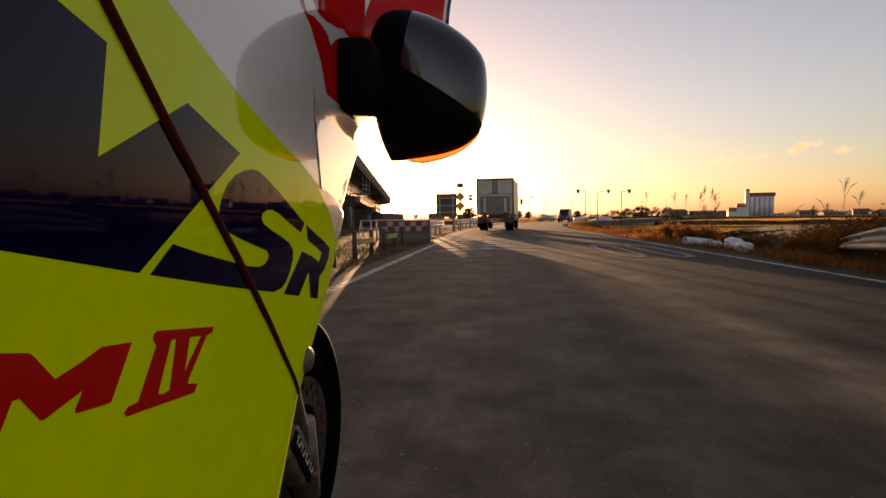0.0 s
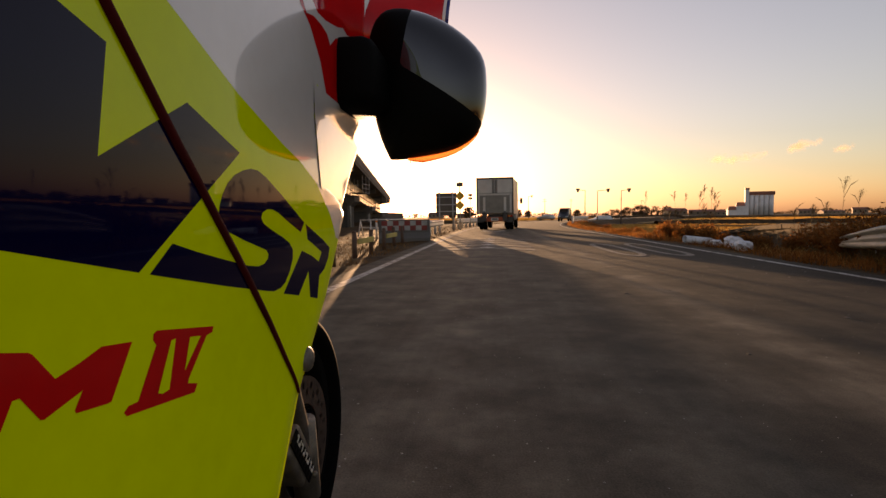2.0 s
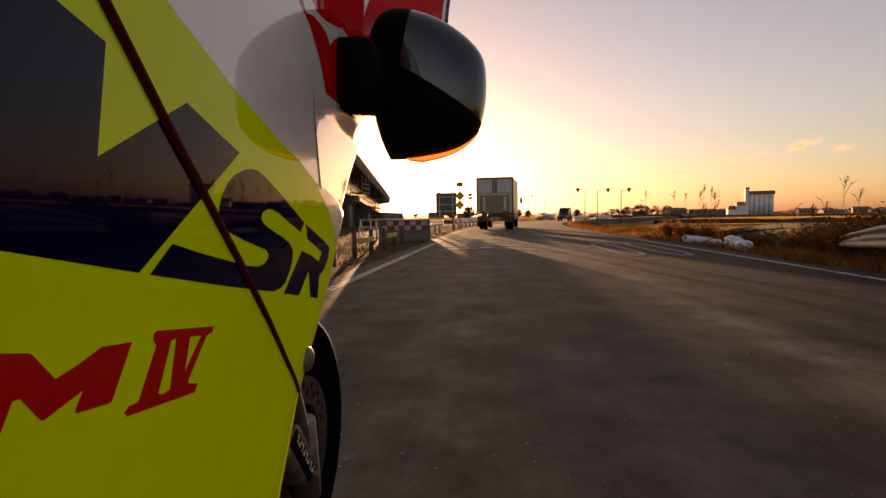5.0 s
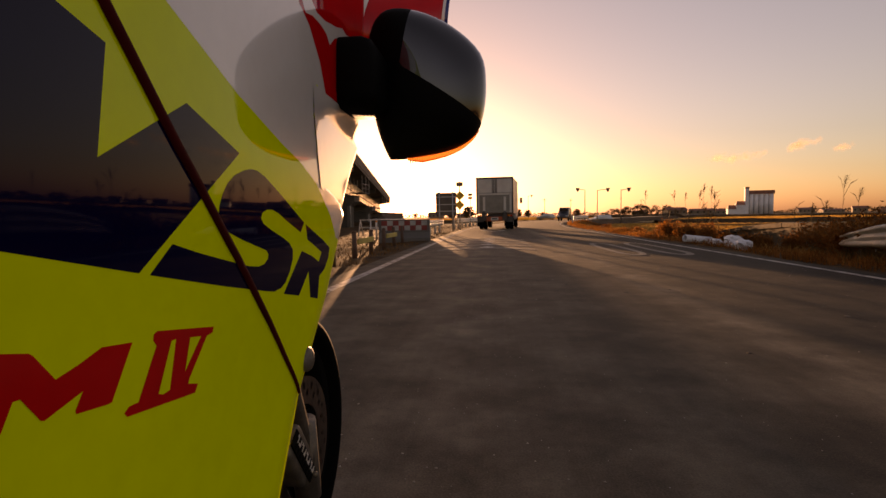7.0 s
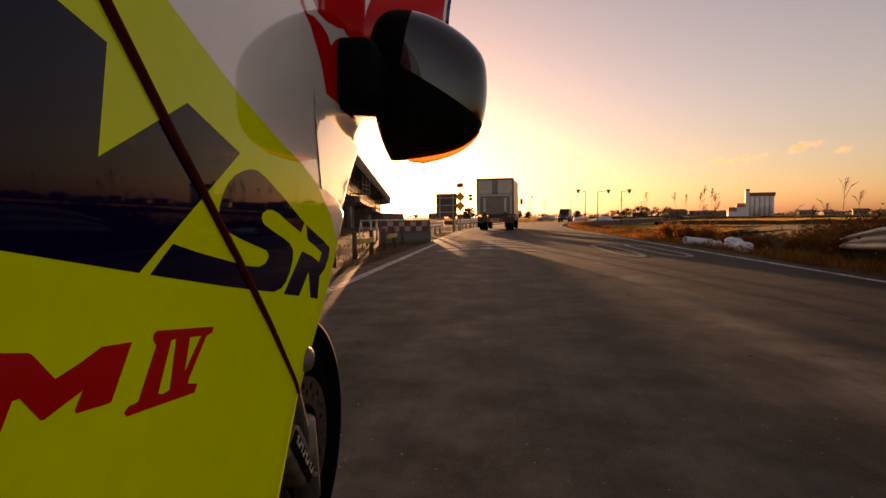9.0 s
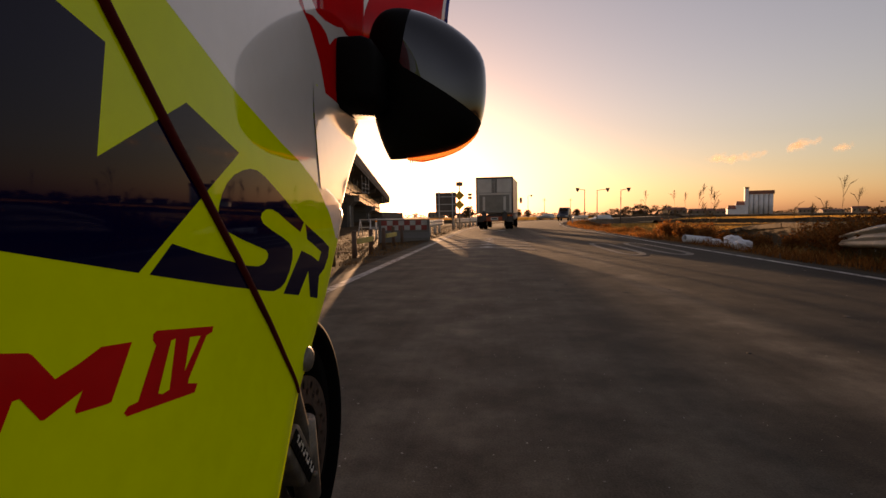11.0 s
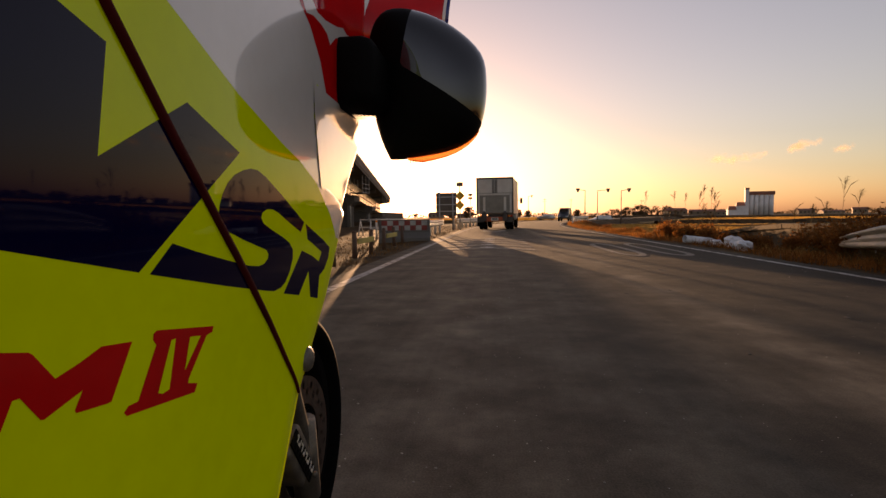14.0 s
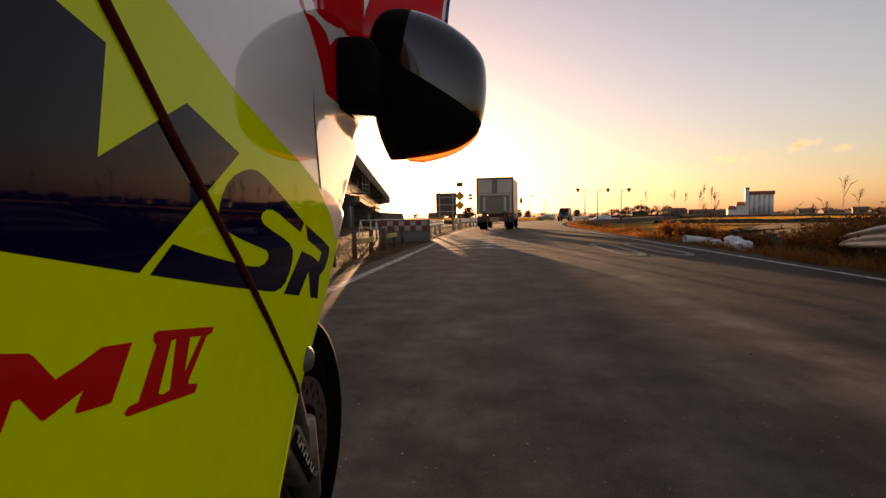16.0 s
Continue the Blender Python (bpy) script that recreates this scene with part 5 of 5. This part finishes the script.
def retaining_wall(off, y0, count):
    """A low wall of cast concrete panels with a coping, running down into the verge at its end."""
    w = thing("retaining_wall", "low weathered concrete wall behind the verge", "wall", pose(centre(0) + off, 0, 0), kind="structure")
    rnd = random.Random(44)
    end = y0 + 2.0 * count

    def sink(bm):
        for v in bm.verts:
            if v.co.z > 0:
                v.co.z -= 0.62 * max(0.0, (v.co.y - end + 6.0) / 6.0) ** 1.4

    for k in range(count):
        y, last = y0 + 2.0 * k, k == count - 1
        up = rnd.uniform(-0.012, 0.012)
        bm = boxed((0, y, -0.75), (0.2, y + 1.985, 0.4 + up), 0.012)
        sink(bm)
        panel = part("panel", bm, M["wallconcrete"], w)
        panel.location.x += rnd.uniform(-0.008, 0.008)
        if not last:
            bm = boxed((-0.05, y, 0.402 + up), (0.25, y + 1.99, 0.53 + up), 0.02)
            sink(bm)
            part("coping", bm, M["wallconcrete"], w, "rounded concrete coping")
            part("weep_hole", lathe(bmesh.new(), [(0.0, 0.028), (-0.02, 0.03), (-0.021, 0.024), (0.0, 0.02)], (0, y + 1.0, 0.05), "x", 10), M["plumbing"], panel)


retaining_wall(5.75, -11.0, 15)


def sack(x, y, r, seed, m_tilt):
    """A crumpled bundle of white plastic sheet."""
    b = thing("plastic_bundle", "crumpled white plastic rubbish on the verge grass", "rubbish", pose(x, y, land_z(x, y) + 0.02, 0, m_tilt, seed * 40), "rubbish on the verge")
    bm = bmesh.new()
    bmesh.ops.create_icosphere(bm, subdivisions=3, radius=r)
    for v in bm.verts:
        d = v.co.normalized()
        k = 1 + 0.35 * noise.noise(d * 2.1 + Vector((seed, 0, 0))) + 0.22 * abs(noise.noise(d * 5.3 + Vector((0, seed, 0))))
        v.co = Vector((v.co.x * 1.5, v.co.y, v.co.z * 0.75)) * k
        v.co.z = max(v.co.z + r * 0.55, -0.03)
    part("sheet", bm, M["plastic"], b, "creased white plastic sheet")
    bm = bmesh.new()
    rows = []
    for i in range(9):
        rows.append([bm.verts.new((r * (1.1 + 0.14 * i), r * (-0.5 + 0.25 * j + 0.1 * math.sin(i * 1.7)), 0.03 + r * (0.3 * math.exp(-0.35 * i) + 0.12 * noise.noise((i * 0.7, j * 0.9, seed))))) for j in range(5)])
    for r0, r1 in zip(rows, rows[1:]):
        for i in range(4):
            bm.faces.new((r0[i], r0[i + 1], r1[i + 1], r1[i]))
    thicken(part("loose_flap", bm, M["plastic"], b, "loose plastic flap"), 0.002)


for x, y, r, seed, tilt in ((5.45, 11.6, 0.17, 1, 4), (5.75, 12.7, 0.2, 2, -5), (5.6, 13.3, 0.12, 3, 8)):
    sack(x, y, r, seed, tilt)
roll = thing("pipe_roll", "short white plastic pipe lying on the verge", "pipe", pose(5.5, 14.2, land_z(5.5, 14.2) + 0.12, 0, 6, 15))
part("tube", lathe(bmesh.new(), [(-0.4, 0.085), (-0.4, 0.1), (0.4, 0.1), (0.4, 0.085), (-0.4, 0.085)], (0, 0, 0), "x", 20), M["plastic"], roll, "", True)


def rope_post(x, y, tilt):
    p = thing("fence_post", "short brown wooden post at the verge", "post", pose(x, y, land_z(x, y) - 0.05, tilt, tilt * 0.6, 0), "posts along the verge")
    part("stake", bar([(0, 0, 0), (0, 0, 0.62)], [0.055, 0.05], 10), M["post"], p, "", True)
    part("cap", bar([(0, 0, 0.6), (0, 0, 0.64)], [0.058, 0.03], 10), M["post"], p, "", True)


rnd = random.Random(3)
for k in range(7):
    rope_post(-2.95 - 0.03 * k, 7.2 + 1.5 * k, rnd.uniform(-5, 5))
for k in range(3):
    y = 7.2 + 3.0 * k
    r = thing("fence_rail", "weathered yellow rail tied between the posts", "fence rail", pose(-2.9 - 0.05 * k, y, land_z(-3, y)), "rails along the verge")
    part("plank", boxed((-0.02, 0.05, 0.3), (0.02, 1.4, 0.42), 0.01), M["yellowrail"], r)


def barricade(x, y, turn):
    b = thing("barricade", "white tube barricade with slanting legs", "barricade", pose(x, y, land_z(x, y), 0, 0, turn), "barricades")
    for s in (-0.7, 0.7):
        part("leg", bar([(s, -0.25, 0), (s, 0, 0.85)], 0.025, 8), M["plumbing"], b, "", True)
        part("leg", bar([(s, 0.25, 0), (s, 0, 0.85)], 0.025, 8), M["plumbing"], b, "", True)
    for z in (0.85, 0.45):
        part("rail", bar([(-0.75, 0, z), (0.75, 0, z)], 0.028, 8), M["plumbing"], b, "", True)


barricade(-4.6, 20.5, 12)
barricade(-6.4, 25, -15)


def sign_panel(x, y):
    """A large road sign seen from behind, with posts and bracing."""
    s = thing("road_sign", "large rectangular road sign on posts, bare metal back", "road sign", pose(x, y, land_z(x, y)))
    part("panel", boxed((-0.62, -0.015, 0.95), (0.62, 0.015, 2.3), 0.008), M["signback"], s, "dull grey panel back")
    for z in (1.2, 1.6, 2.05):
        part("brace", boxed((-0.6, -0.045, z - 0.025), (0.6, -0.015, z + 0.025)), M["steel"], s)
    for dx in (-0.4, 0.4):
        part("post", bar([(dx, -0.07, -0.1), (dx, -0.07, 2.35)], 0.035, 10), M["steel"], s, "", True)


def sign_diamonds(x, y):
    s = thing("warning_sign", "two diamond warning signs on one post", "road sign", pose(x, y, land_z(x, y)))
    part("post", bar([(0, 0.05, -0.1), (0, 0.05, 3.0)], 0.035, 10), M["steel"], s, "", True)
    for z in (1.55, 2.12):
        bm = boxed((-0.22, -0.012, -0.22), (0.22, 0.012, 0.22), 0.01)
        bmesh.ops.rotate(bm, verts=bm.verts, matrix=Matrix.Rotation(radians(45), 3, "Y"))
        bmesh.ops.translate(bm, verts=bm.verts, vec=(0.0, 0, z))
        part("diamond", bm, M["signyellow"], s, "yellow diamond plate")
    part("plate", boxed((-0.2, -0.012, 2.7), (0.2, 0.012, 2.95), 0.006), M["signback"], s, "small rectangular plate")


def sign_small(x, y):
    s = thing("warning_sign", "slim post with two small plates", "road sign", pose(x, y, land_z(x, y)))
    part("post", bar([(0, 0.04, -0.1), (0, 0.04, 2.6)], 0.03, 10), M["steel"], s, "", True)
    for z in (2.25, 2.5):
        part("plate", boxed((-0.17, -0.012, z - 0.09), (0.17, 0.012, z + 0.09), 0.006), M["signback"], s)


sign_panel(-3.0, 29.5)
sign_diamonds(-2.25, 30.5)
sign_small(-2.0, 38)


def delineator(x, y):
    d = thing("delineator", "slim white roadside post", "post", pose(x, y, land_z(x, y)), "white roadside posts")
    part("stake", bar([(0, 0, -0.1), (0, 0, 0.9)], 0.045, 10), M["plumbing"], d, "", True)
    part("band", bar([(0, 0, 0.74), (0, 0, 0.82)], 0.048, 10), M["lamp_amber"], d, "orange band", True)


for x, y in ((-5.2, 21), (-6.2, 27.5), (-4.3, 31.5)):
    delineator(x, y)


def barrier(x, y, turn, checks):
    """A low concrete block with a red and white chequer on its face."""
    b = thing("concrete_barrier", "concrete road barrier block with red and white chequer", "barrier", pose(x, y, land_z(x, y), 0, 0, turn), "barrier blocks")
    bm = bmesh.new()
    pts = [(-0.3, 0), (-0.3, 0.15), (-0.13, 0.35), (-0.1, 0.8), (0.1, 0.8), (0.13, 0.35), (0.3, 0.15), (0.3, 0)]
    for e in (-0.9, 0.9):
        bm.faces.new([bm.verts.new((e, u, v)) for u, v in pts])
    bm.verts.ensure_lookup_table()
    for i in range(8):
        bm.faces.new((bm.verts[i], bm.verts[(i + 1) % 8], bm.verts[8 + (i + 1) % 8], bm.verts[8 + i]))
    part("block", bm, M["concrete"], b)
    if checks:
        for i in range(8):
            for k in range(2):
                part("check", boxed((-0.8 + 0.2 * i, -0.135, 0.42 + 0.17 * k), (-0.6 + 0.2 * i, -0.108, 0.59 + 0.17 * k)), M["dullred"] if (i + k) % 2 else M["dullwhite"], b)


barrier(-3.25, 17.2, 12, True)
barrier(-3.7, 19.4, 40, False)


# ---- street lamps and signals at the crossing ahead ----
def street_lamp(x, y, h, arm, turn):
    z = land_z(x, y)
    s = thing("street_lamp", "tall grey lamp post with a side arm and wedge head", "street lamp", pose(x, y, z, 0, 0, turn), "lamps at the crossing")
    part("pole", bar([(0, 0, -0.2), (0, 0, h * 0.5), (0, 0, h)], [0.09, 0.075, 0.06], 10), M["signback"], s, "", True)
    part("arm", bar([(0, 0, h - 0.1), (arm * 0.5, 0, h + 0.02), (arm, 0, h + 0.03)], 0.045, 8), M["signback"], s, "", True)
    bm = bmesh.new()
    pts = [(-0.35, 0.28), (0.35, 0.28), (0.12, -0.35), (-0.12, -0.35)]
    for e in (-0.15, 0.15):
        bm.faces.new([bm.verts.new((arm + u, e, h + v)) for u, v in pts])
    bm.verts.ensure_lookup_table()
    for i in range(4):
        bm.faces.new((bm.verts[i], bm.verts[(i + 1) % 4], bm.verts[4 + (i + 1) % 4], bm.verts[4 + i]))
    part("head", bm, M["truckdark"], s, "dark wedge head")


street_lamp(14.6, 84, 5.0, 1.2, 180)
street_lamp(17.0, 86, 5.0, 1.7, 0)
street_lamp(20.4, 84, 5.6, 1.2, 0)
street_lamp(9.5, 150, 7.0, 1.0, 0)


def pole(x, y, h, arms):
    s = thing("utility_pole", "far concrete utility pole with cross arms", "utility pole", pose(x, y, land_z(x, y)), "utility poles")
    part("mast", bar([(0, 0, -0.3), (0, 0, h)], [0.17, 0.11], 10), M["concrete_dark"], s, "", True)
    for k in range(arms):
        part("cross_arm", boxed((-0.9, -0.05, h - 0.5 - 0.8 * k), (0.9, 0.05, h - 0.38 - 0.8 * k)), M["concrete_dark"], s)


for x, y, h, a in ((-4, 210, 9, 1), (22, 230, 9, 2), (44, 300, 11, 2), (80, 330, 12, 2), (118, 420, 13, 2), (-30, 260, 10, 1)):
    pole(x, y, h, a)


# ---- vehicles on the road ahead ----
def car(m, paint, label, kind, length=4.2, width=1.66, height=1.45, boxy=0.0):
    c = thing(kind, label, "car", m, "vehicles ahead")
    w, l, h = width / 2, length / 2, height
    side = [(-l, 0.35), (-l, 0.8), (-l + 0.25, 0.92), (-l + 0.45 - 0.3 * boxy, h - 0.06), (-l + 0.8, h), (l - 1.7 + 0.5 * boxy, h), (l - 1.0 + 0.6 * boxy, 0.95), (l - 0.1, 0.8), (l, 0.6), (l, 0.35)]
    bm = bmesh.new()
    rows = []
    for x, f in ((-w, 0.94), (-w * 0.97, 1.0), (w * 0.97, 1.0), (w, 0.94)):
        rows.append([bm.verts.new((x * (1 - 0.16 * max(0, z - 0.85) / h * 1.6), y * (0.98 if f < 1 else 1), 0.35 + (z - 0.35) * f)) for y, z in side])
    n = len(side)
    for r0, r1 in zip(rows, rows[1:]):
        for i in range(n):
            bm.faces.new((r0[i], r0[(i + 1) % n], r1[(i + 1) % n], r1[i]))
    bm.faces.new(rows[0])
    bm.faces.new(rows[-1])
    body = part("body", bm, M[paint], c, "", True)
    part("windscreen", boxed((-w * 0.74, l - 1.45 + 0.55 * boxy, 0.98), (w * 0.74, l - 1.3 + 0.55 * boxy, h - 0.12), 0.02), M["glassdark"], body)
    part("rear_window", boxed((-w * 0.72, -l + 0.2, 0.98), (w * 0.72, -l + 0.34, h - 0.14), 0.02), M["glassdark"], body)
    for s in (-1, 1):
        part("side_window", boxed((s * w * 0.88 - 0.02, -l + 0.7, 0.95), (s * w * 0.88 + 0.02, l - 1.6, h - 0.16), 0.015), M["glassdark"], body)
        part("headlight", boxed((s * w * 0.7 - 0.16, l - 0.06, 0.6), (s * w * 0.7 + 0.16, l + 0.02, 0.74), 0.02), M["plate"], body)
        for y in (-l + 0.75, l - 0.8):
            part("wheel", lathe(bmesh.new(), [(-0.09, 0.16), (-0.1, 0.27), (-0.07, 0.3), (0.07, 0.3), (0.1, 0.27), (0.09, 0.16), (-0.09, 0.16)], (s * (w - 0.1), y, 0.3), "x", 20), M["rubber"], c, "", True)
    return c


car(pose(centre(70) + 1.7, 70, 0, 0, 0, 163), "cardark", "dark van coming round the bend", "van", 3.6, 1.5, 1.85, 0.8)
car(pose(centre(88) + 5.5, 96, land_z(26, 96) + 0.0, 0, 0, 100), "carwhite", "white car on the crossing road", "car")
car(pose(centre(96) - 6.0, 118, -0.3, 0, 0, 80), "carsilver", "silver car on the crossing road", "car")


# ---- the grain silo and far buildings ----
def silo(x, y):
    z = -0.9
    s = thing("grain_silo", "pale concrete grain silo with a brown roofed annex", "silo", pose(x, y, z, 0, 0, -14))
    for k in range(5):
        part("silo_tube", bar([(-8.0 + 4.1 * k, 0, 0), (-8.0 + 4.1 * k, 0, 19)], 1.85, 20), M["silo"], s, "", True)
    # darker than the tubes: shade of the gaps painted into the wall's colour
    part("back_wall", boxed((-10, 0.5, 0), (10.4, 9, 18.6), 0.1), M["concrete"], s, "back wall, coloured dark for the shade between the tubes")
    part("gallery", boxed((-10.4, -2.0, 19), (10.8, 6, 22.4), 0.1), M["roofbrown"], s, "brown roof gallery")
    tower = part("tower", boxed((-13.6, -2, 0), (-10.4, 3, 24.3), 0.1), M["silo"], s, "pale lift tower")
    part("tower_cap", boxed((-13.8, -2.2, 24.3), (-10.2, 3.2, 26), 0.1), M["roofbrown"], tower)
    for x0, x1, h in ((-21, -13.6, 9), (-28, -21, 5.2)):
        wing = part("annex", boxed((x0, -3, 0), (x1, 6, h), 0.1), M["silo"], s, "white annex")
        bm = bmesh.new()
        a = [bm.verts.new(p) for p in ((x0 - 0.4, -3.6, h), (x1, -3.6, h), (x1, 6.6, h), (x0 - 0.4, 6.6, h), (x0 + 1.2, 1.5, h + 3.6), (x1, 1.5, h + 3.6))]
        for f in ((0, 1, 5, 4), (2, 3, 4, 5), (0, 4, 3), (1, 2, 5), (0, 3, 2, 1)):
            bm.faces.new([a[i] for i in f])
        part("annex_roof", bm, M["roofbrown"], wing, "brown sloping roof")


def from_angle(deg, dist):
    return dist * math.sin(radians(deg)), dist * math.cos(radians(deg))


silo(*from_angle(26.6, 560))


def house(x, y, w, d, h, turn, roof):
    g = land_z(x, y)
    s = thing("house", "far low building with a plain roof", "building", pose(x, y, g, 0, 0, turn), "far buildings")
    wall = part("wall", boxed((-w / 2, -d / 2, -0.2), (w / 2, d / 2, h), 0.05), M["housewall"], s)
    bm = bmesh.new()
    e = 0.4
    a = [bm.verts.new(p) for p in ((-w / 2 - e, -d / 2 - e, h), (w / 2 + e, -d / 2 - e, h), (w / 2 + e, d / 2 + e, h), (-w / 2 - e, d / 2 + e, h), (-w / 2 - e, 0, h + roof), (w / 2 + e, 0, h + roof))]
    for f in ((0, 1, 5, 4), (2, 3, 4, 5), (0, 4, 3), (1, 2, 5), (0, 3, 2, 1)):
        bm.faces.new([a[i] for i in f])
    part("roof", bm, M["roofbrown"], s)
    for k in range(max(2, int(w / 4))):
        x0 = -w / 2 + w * (k + 0.5) / max(2, int(w / 4))
        part("window", boxed((x0 - 0.6, -d / 2 - 0.04, h * 0.4), (x0 + 0.6, -d / 2 + 0.02, h * 0.75)), M["glassdark"], wall)


rnd = random.Random(12)
for deg, dist, w in ((19, 260, 14), (21.5, 300, 18), (23, 330, 10), (30, 420, 16), (32, 480, 22), (34, 430, 12), (36, 520, 20), (38.5, 500, 14), (40, 470, 18), (42, 520, 16), (15.5, 300, 12), (-4, 320, 10), (-7, 280, 12)):
    x, y = from_angle(deg, dist)
    house(x * 1.5, y * 1.5, w, w * 0.55, rnd.uniform(2.6, 4.6), rnd.uniform(-30, 30), rnd.uniform(1.2, 2.2))


# ---- woods on the skyline ----
def wood(name, deg0, deg1, dist, low, high, label, seed, count):
    """A far wood: many clumps of small leaves with an uneven, open crown line."""
    rnd = random.Random(seed)
    verts, faces = [], []
    for k in range(count):
        deg = rnd.uniform(deg0, deg1)
        x, y = from_angle(deg, dist + rnd.uniform(-12, 12))
        f = (deg - deg0) / (deg1 - deg0)
        top = (low + (high - low) * (0.5 + 0.5 * noise.noise((deg * 1.3, seed, 0.5)))) * min(1, 0.35 + 5 * min(f, 1 - f))
        z = top * rnd.random() ** 0.7 - 0.5
        r = rnd.uniform(0.2, 0.42) * max(2.5, top * 0.55)
        for _ in range(34):
            p = Vector((rnd.gauss(0, 0.55), rnd.gauss(0, 0.55), rnd.gauss(0, 0.42))) * r + Vector((x, y, z))
            n = len(verts)
            verts += [tuple(p + Vector((rnd.gauss(0, 1), rnd.gauss(0, 1), rnd.gauss(0, 1))) * r * 0.3) for _ in range(3)]
            faces.append((n, n + 1, n + 2))
    me = bpy.data.meshes.new(name)
    me.from_pydata(verts, [], faces)
    me.materials.append(M["leaf"])
    return tagged(new(name, me), label, "woods", kind="stuff")


wood("wood", 12.0, 19.8, 420, 4, 9, "dark wood on the skyline beyond the fields", 1, 260)
wood("wood", 19.0, 27.0, 740, 2, 8, "far dark tree line on the skyline", 2, 420)
wood("wood", 27.0, 52.0, 800, 2, 9, "far dark tree line on the skyline", 3, 1100)
wood("wood", 0.5, 12.5, 720, 2, 7, "far dark tree line on the skyline", 4, 520)
wood("wood", -24.0, 0.5, 660, 2, 8, "far dark tree line on the skyline", 5, 1000)


def tree(x, y, h, seed):
    rnd = random.Random(seed)
    g = land_z(x, y)
    t = thing("tree", "dark round-headed tree on the skyline", "tree", pose(x, y, g), "skyline trees")
    bm = tube(bmesh.new(), [(0, 0, -0.3), (0.1, 0, h * 0.3), (0, 0.1, h * 0.7)], [h * 0.05, h * 0.035, h * 0.015], 8)
    for k in range(5):
        a = rnd.uniform(0, math.tau)
        tube(bm, [(0.05, 0, h * 0.35), (math.cos(a) * h * 0.18, math.sin(a) * h * 0.18, h * 0.58), (math.cos(a) * h * 0.28, math.sin(a) * h * 0.28, h * 0.72)], [h * 0.02, h * 0.012, h * 0.005], 6)
    part("trunk", bm, M["bark"], t, "", True)
    bm = bmesh.new()
    for k in range(560):
        a, e, r = rnd.uniform(0, math.tau), rnd.uniform(-1.1, 1.4), rnd.random() ** 0.4
        p = Vector((math.cos(a) * math.cos(e) * 0.52, math.sin(a) * math.cos(e) * 0.52, 0.52 + 0.46 * math.sin(e))) * h
        p = Vector((p.x * r, p.y * r, h * 0.52 + (p.z - h * 0.52) * r)) * rnd.uniform(0.92, 1.06)
        s = h * rnd.uniform(0.03, 0.07)
        q = [Vector((rnd.gauss(0, 1), rnd.gauss(0, 1), rnd.gauss(0, 1))) * s for _ in range(4)]
        bm.faces.new([bm.verts.new(p + c) for c in q[:3]])
        bm.faces.new([bm.verts.new(p + c) for c in q[1:]])
    part("crown", bm, M["leaf"], t)


for deg, dist, h, s in ((0.6, 250, 7, 1), (1.5, 250, 7.5, 2), (2.4, 270, 5, 3), (3.6, 300, 4.5, 4), (-3.2, 240, 6, 5), (-5.2, 250, 5, 6), (9.0, 330, 5, 7)):
    tree(*from_angle(deg, dist), h, s)


# ---- small evening clouds on the far sky ----
def cloud(deg, height, size):
    """A thin sheet of vapour, three kilometres off."""
    x, y = from_angle(deg, 3000)
    bm = bmesh.new()
    rows = [[bm.verts.new((-90 + 15 * i, 9 * noise.noise((i * 0.5, k * 0.5, deg)), -45 + 15 * k)) for k in range(7)] for i in range(13)]
    for r0, r1 in zip(rows, rows[1:]):
        for k in range(6):
            bm.faces.new((r0[k], r0[k + 1], r1[k + 1], r1[k]))
    ob = part("cloud_backdrop", bm, M["cloud"], None, "", True)
    ob.matrix_world = pose(x, y, height, 0, -8, -deg) @ Matrix.Scale(size, 4)
    tagged(ob, "small ragged peach-coloured evening cloud", "cloud", "clouds", "structure")


for deg, height, size in ((23.0, 290, 1.9), (24.1, 284, 1.5), (26.0, 296, 1.6), (29.0, 318, 1.2), (30.1, 332, 1.6), (32.6, 300, 1.2)):
    cloud(deg, height, size)
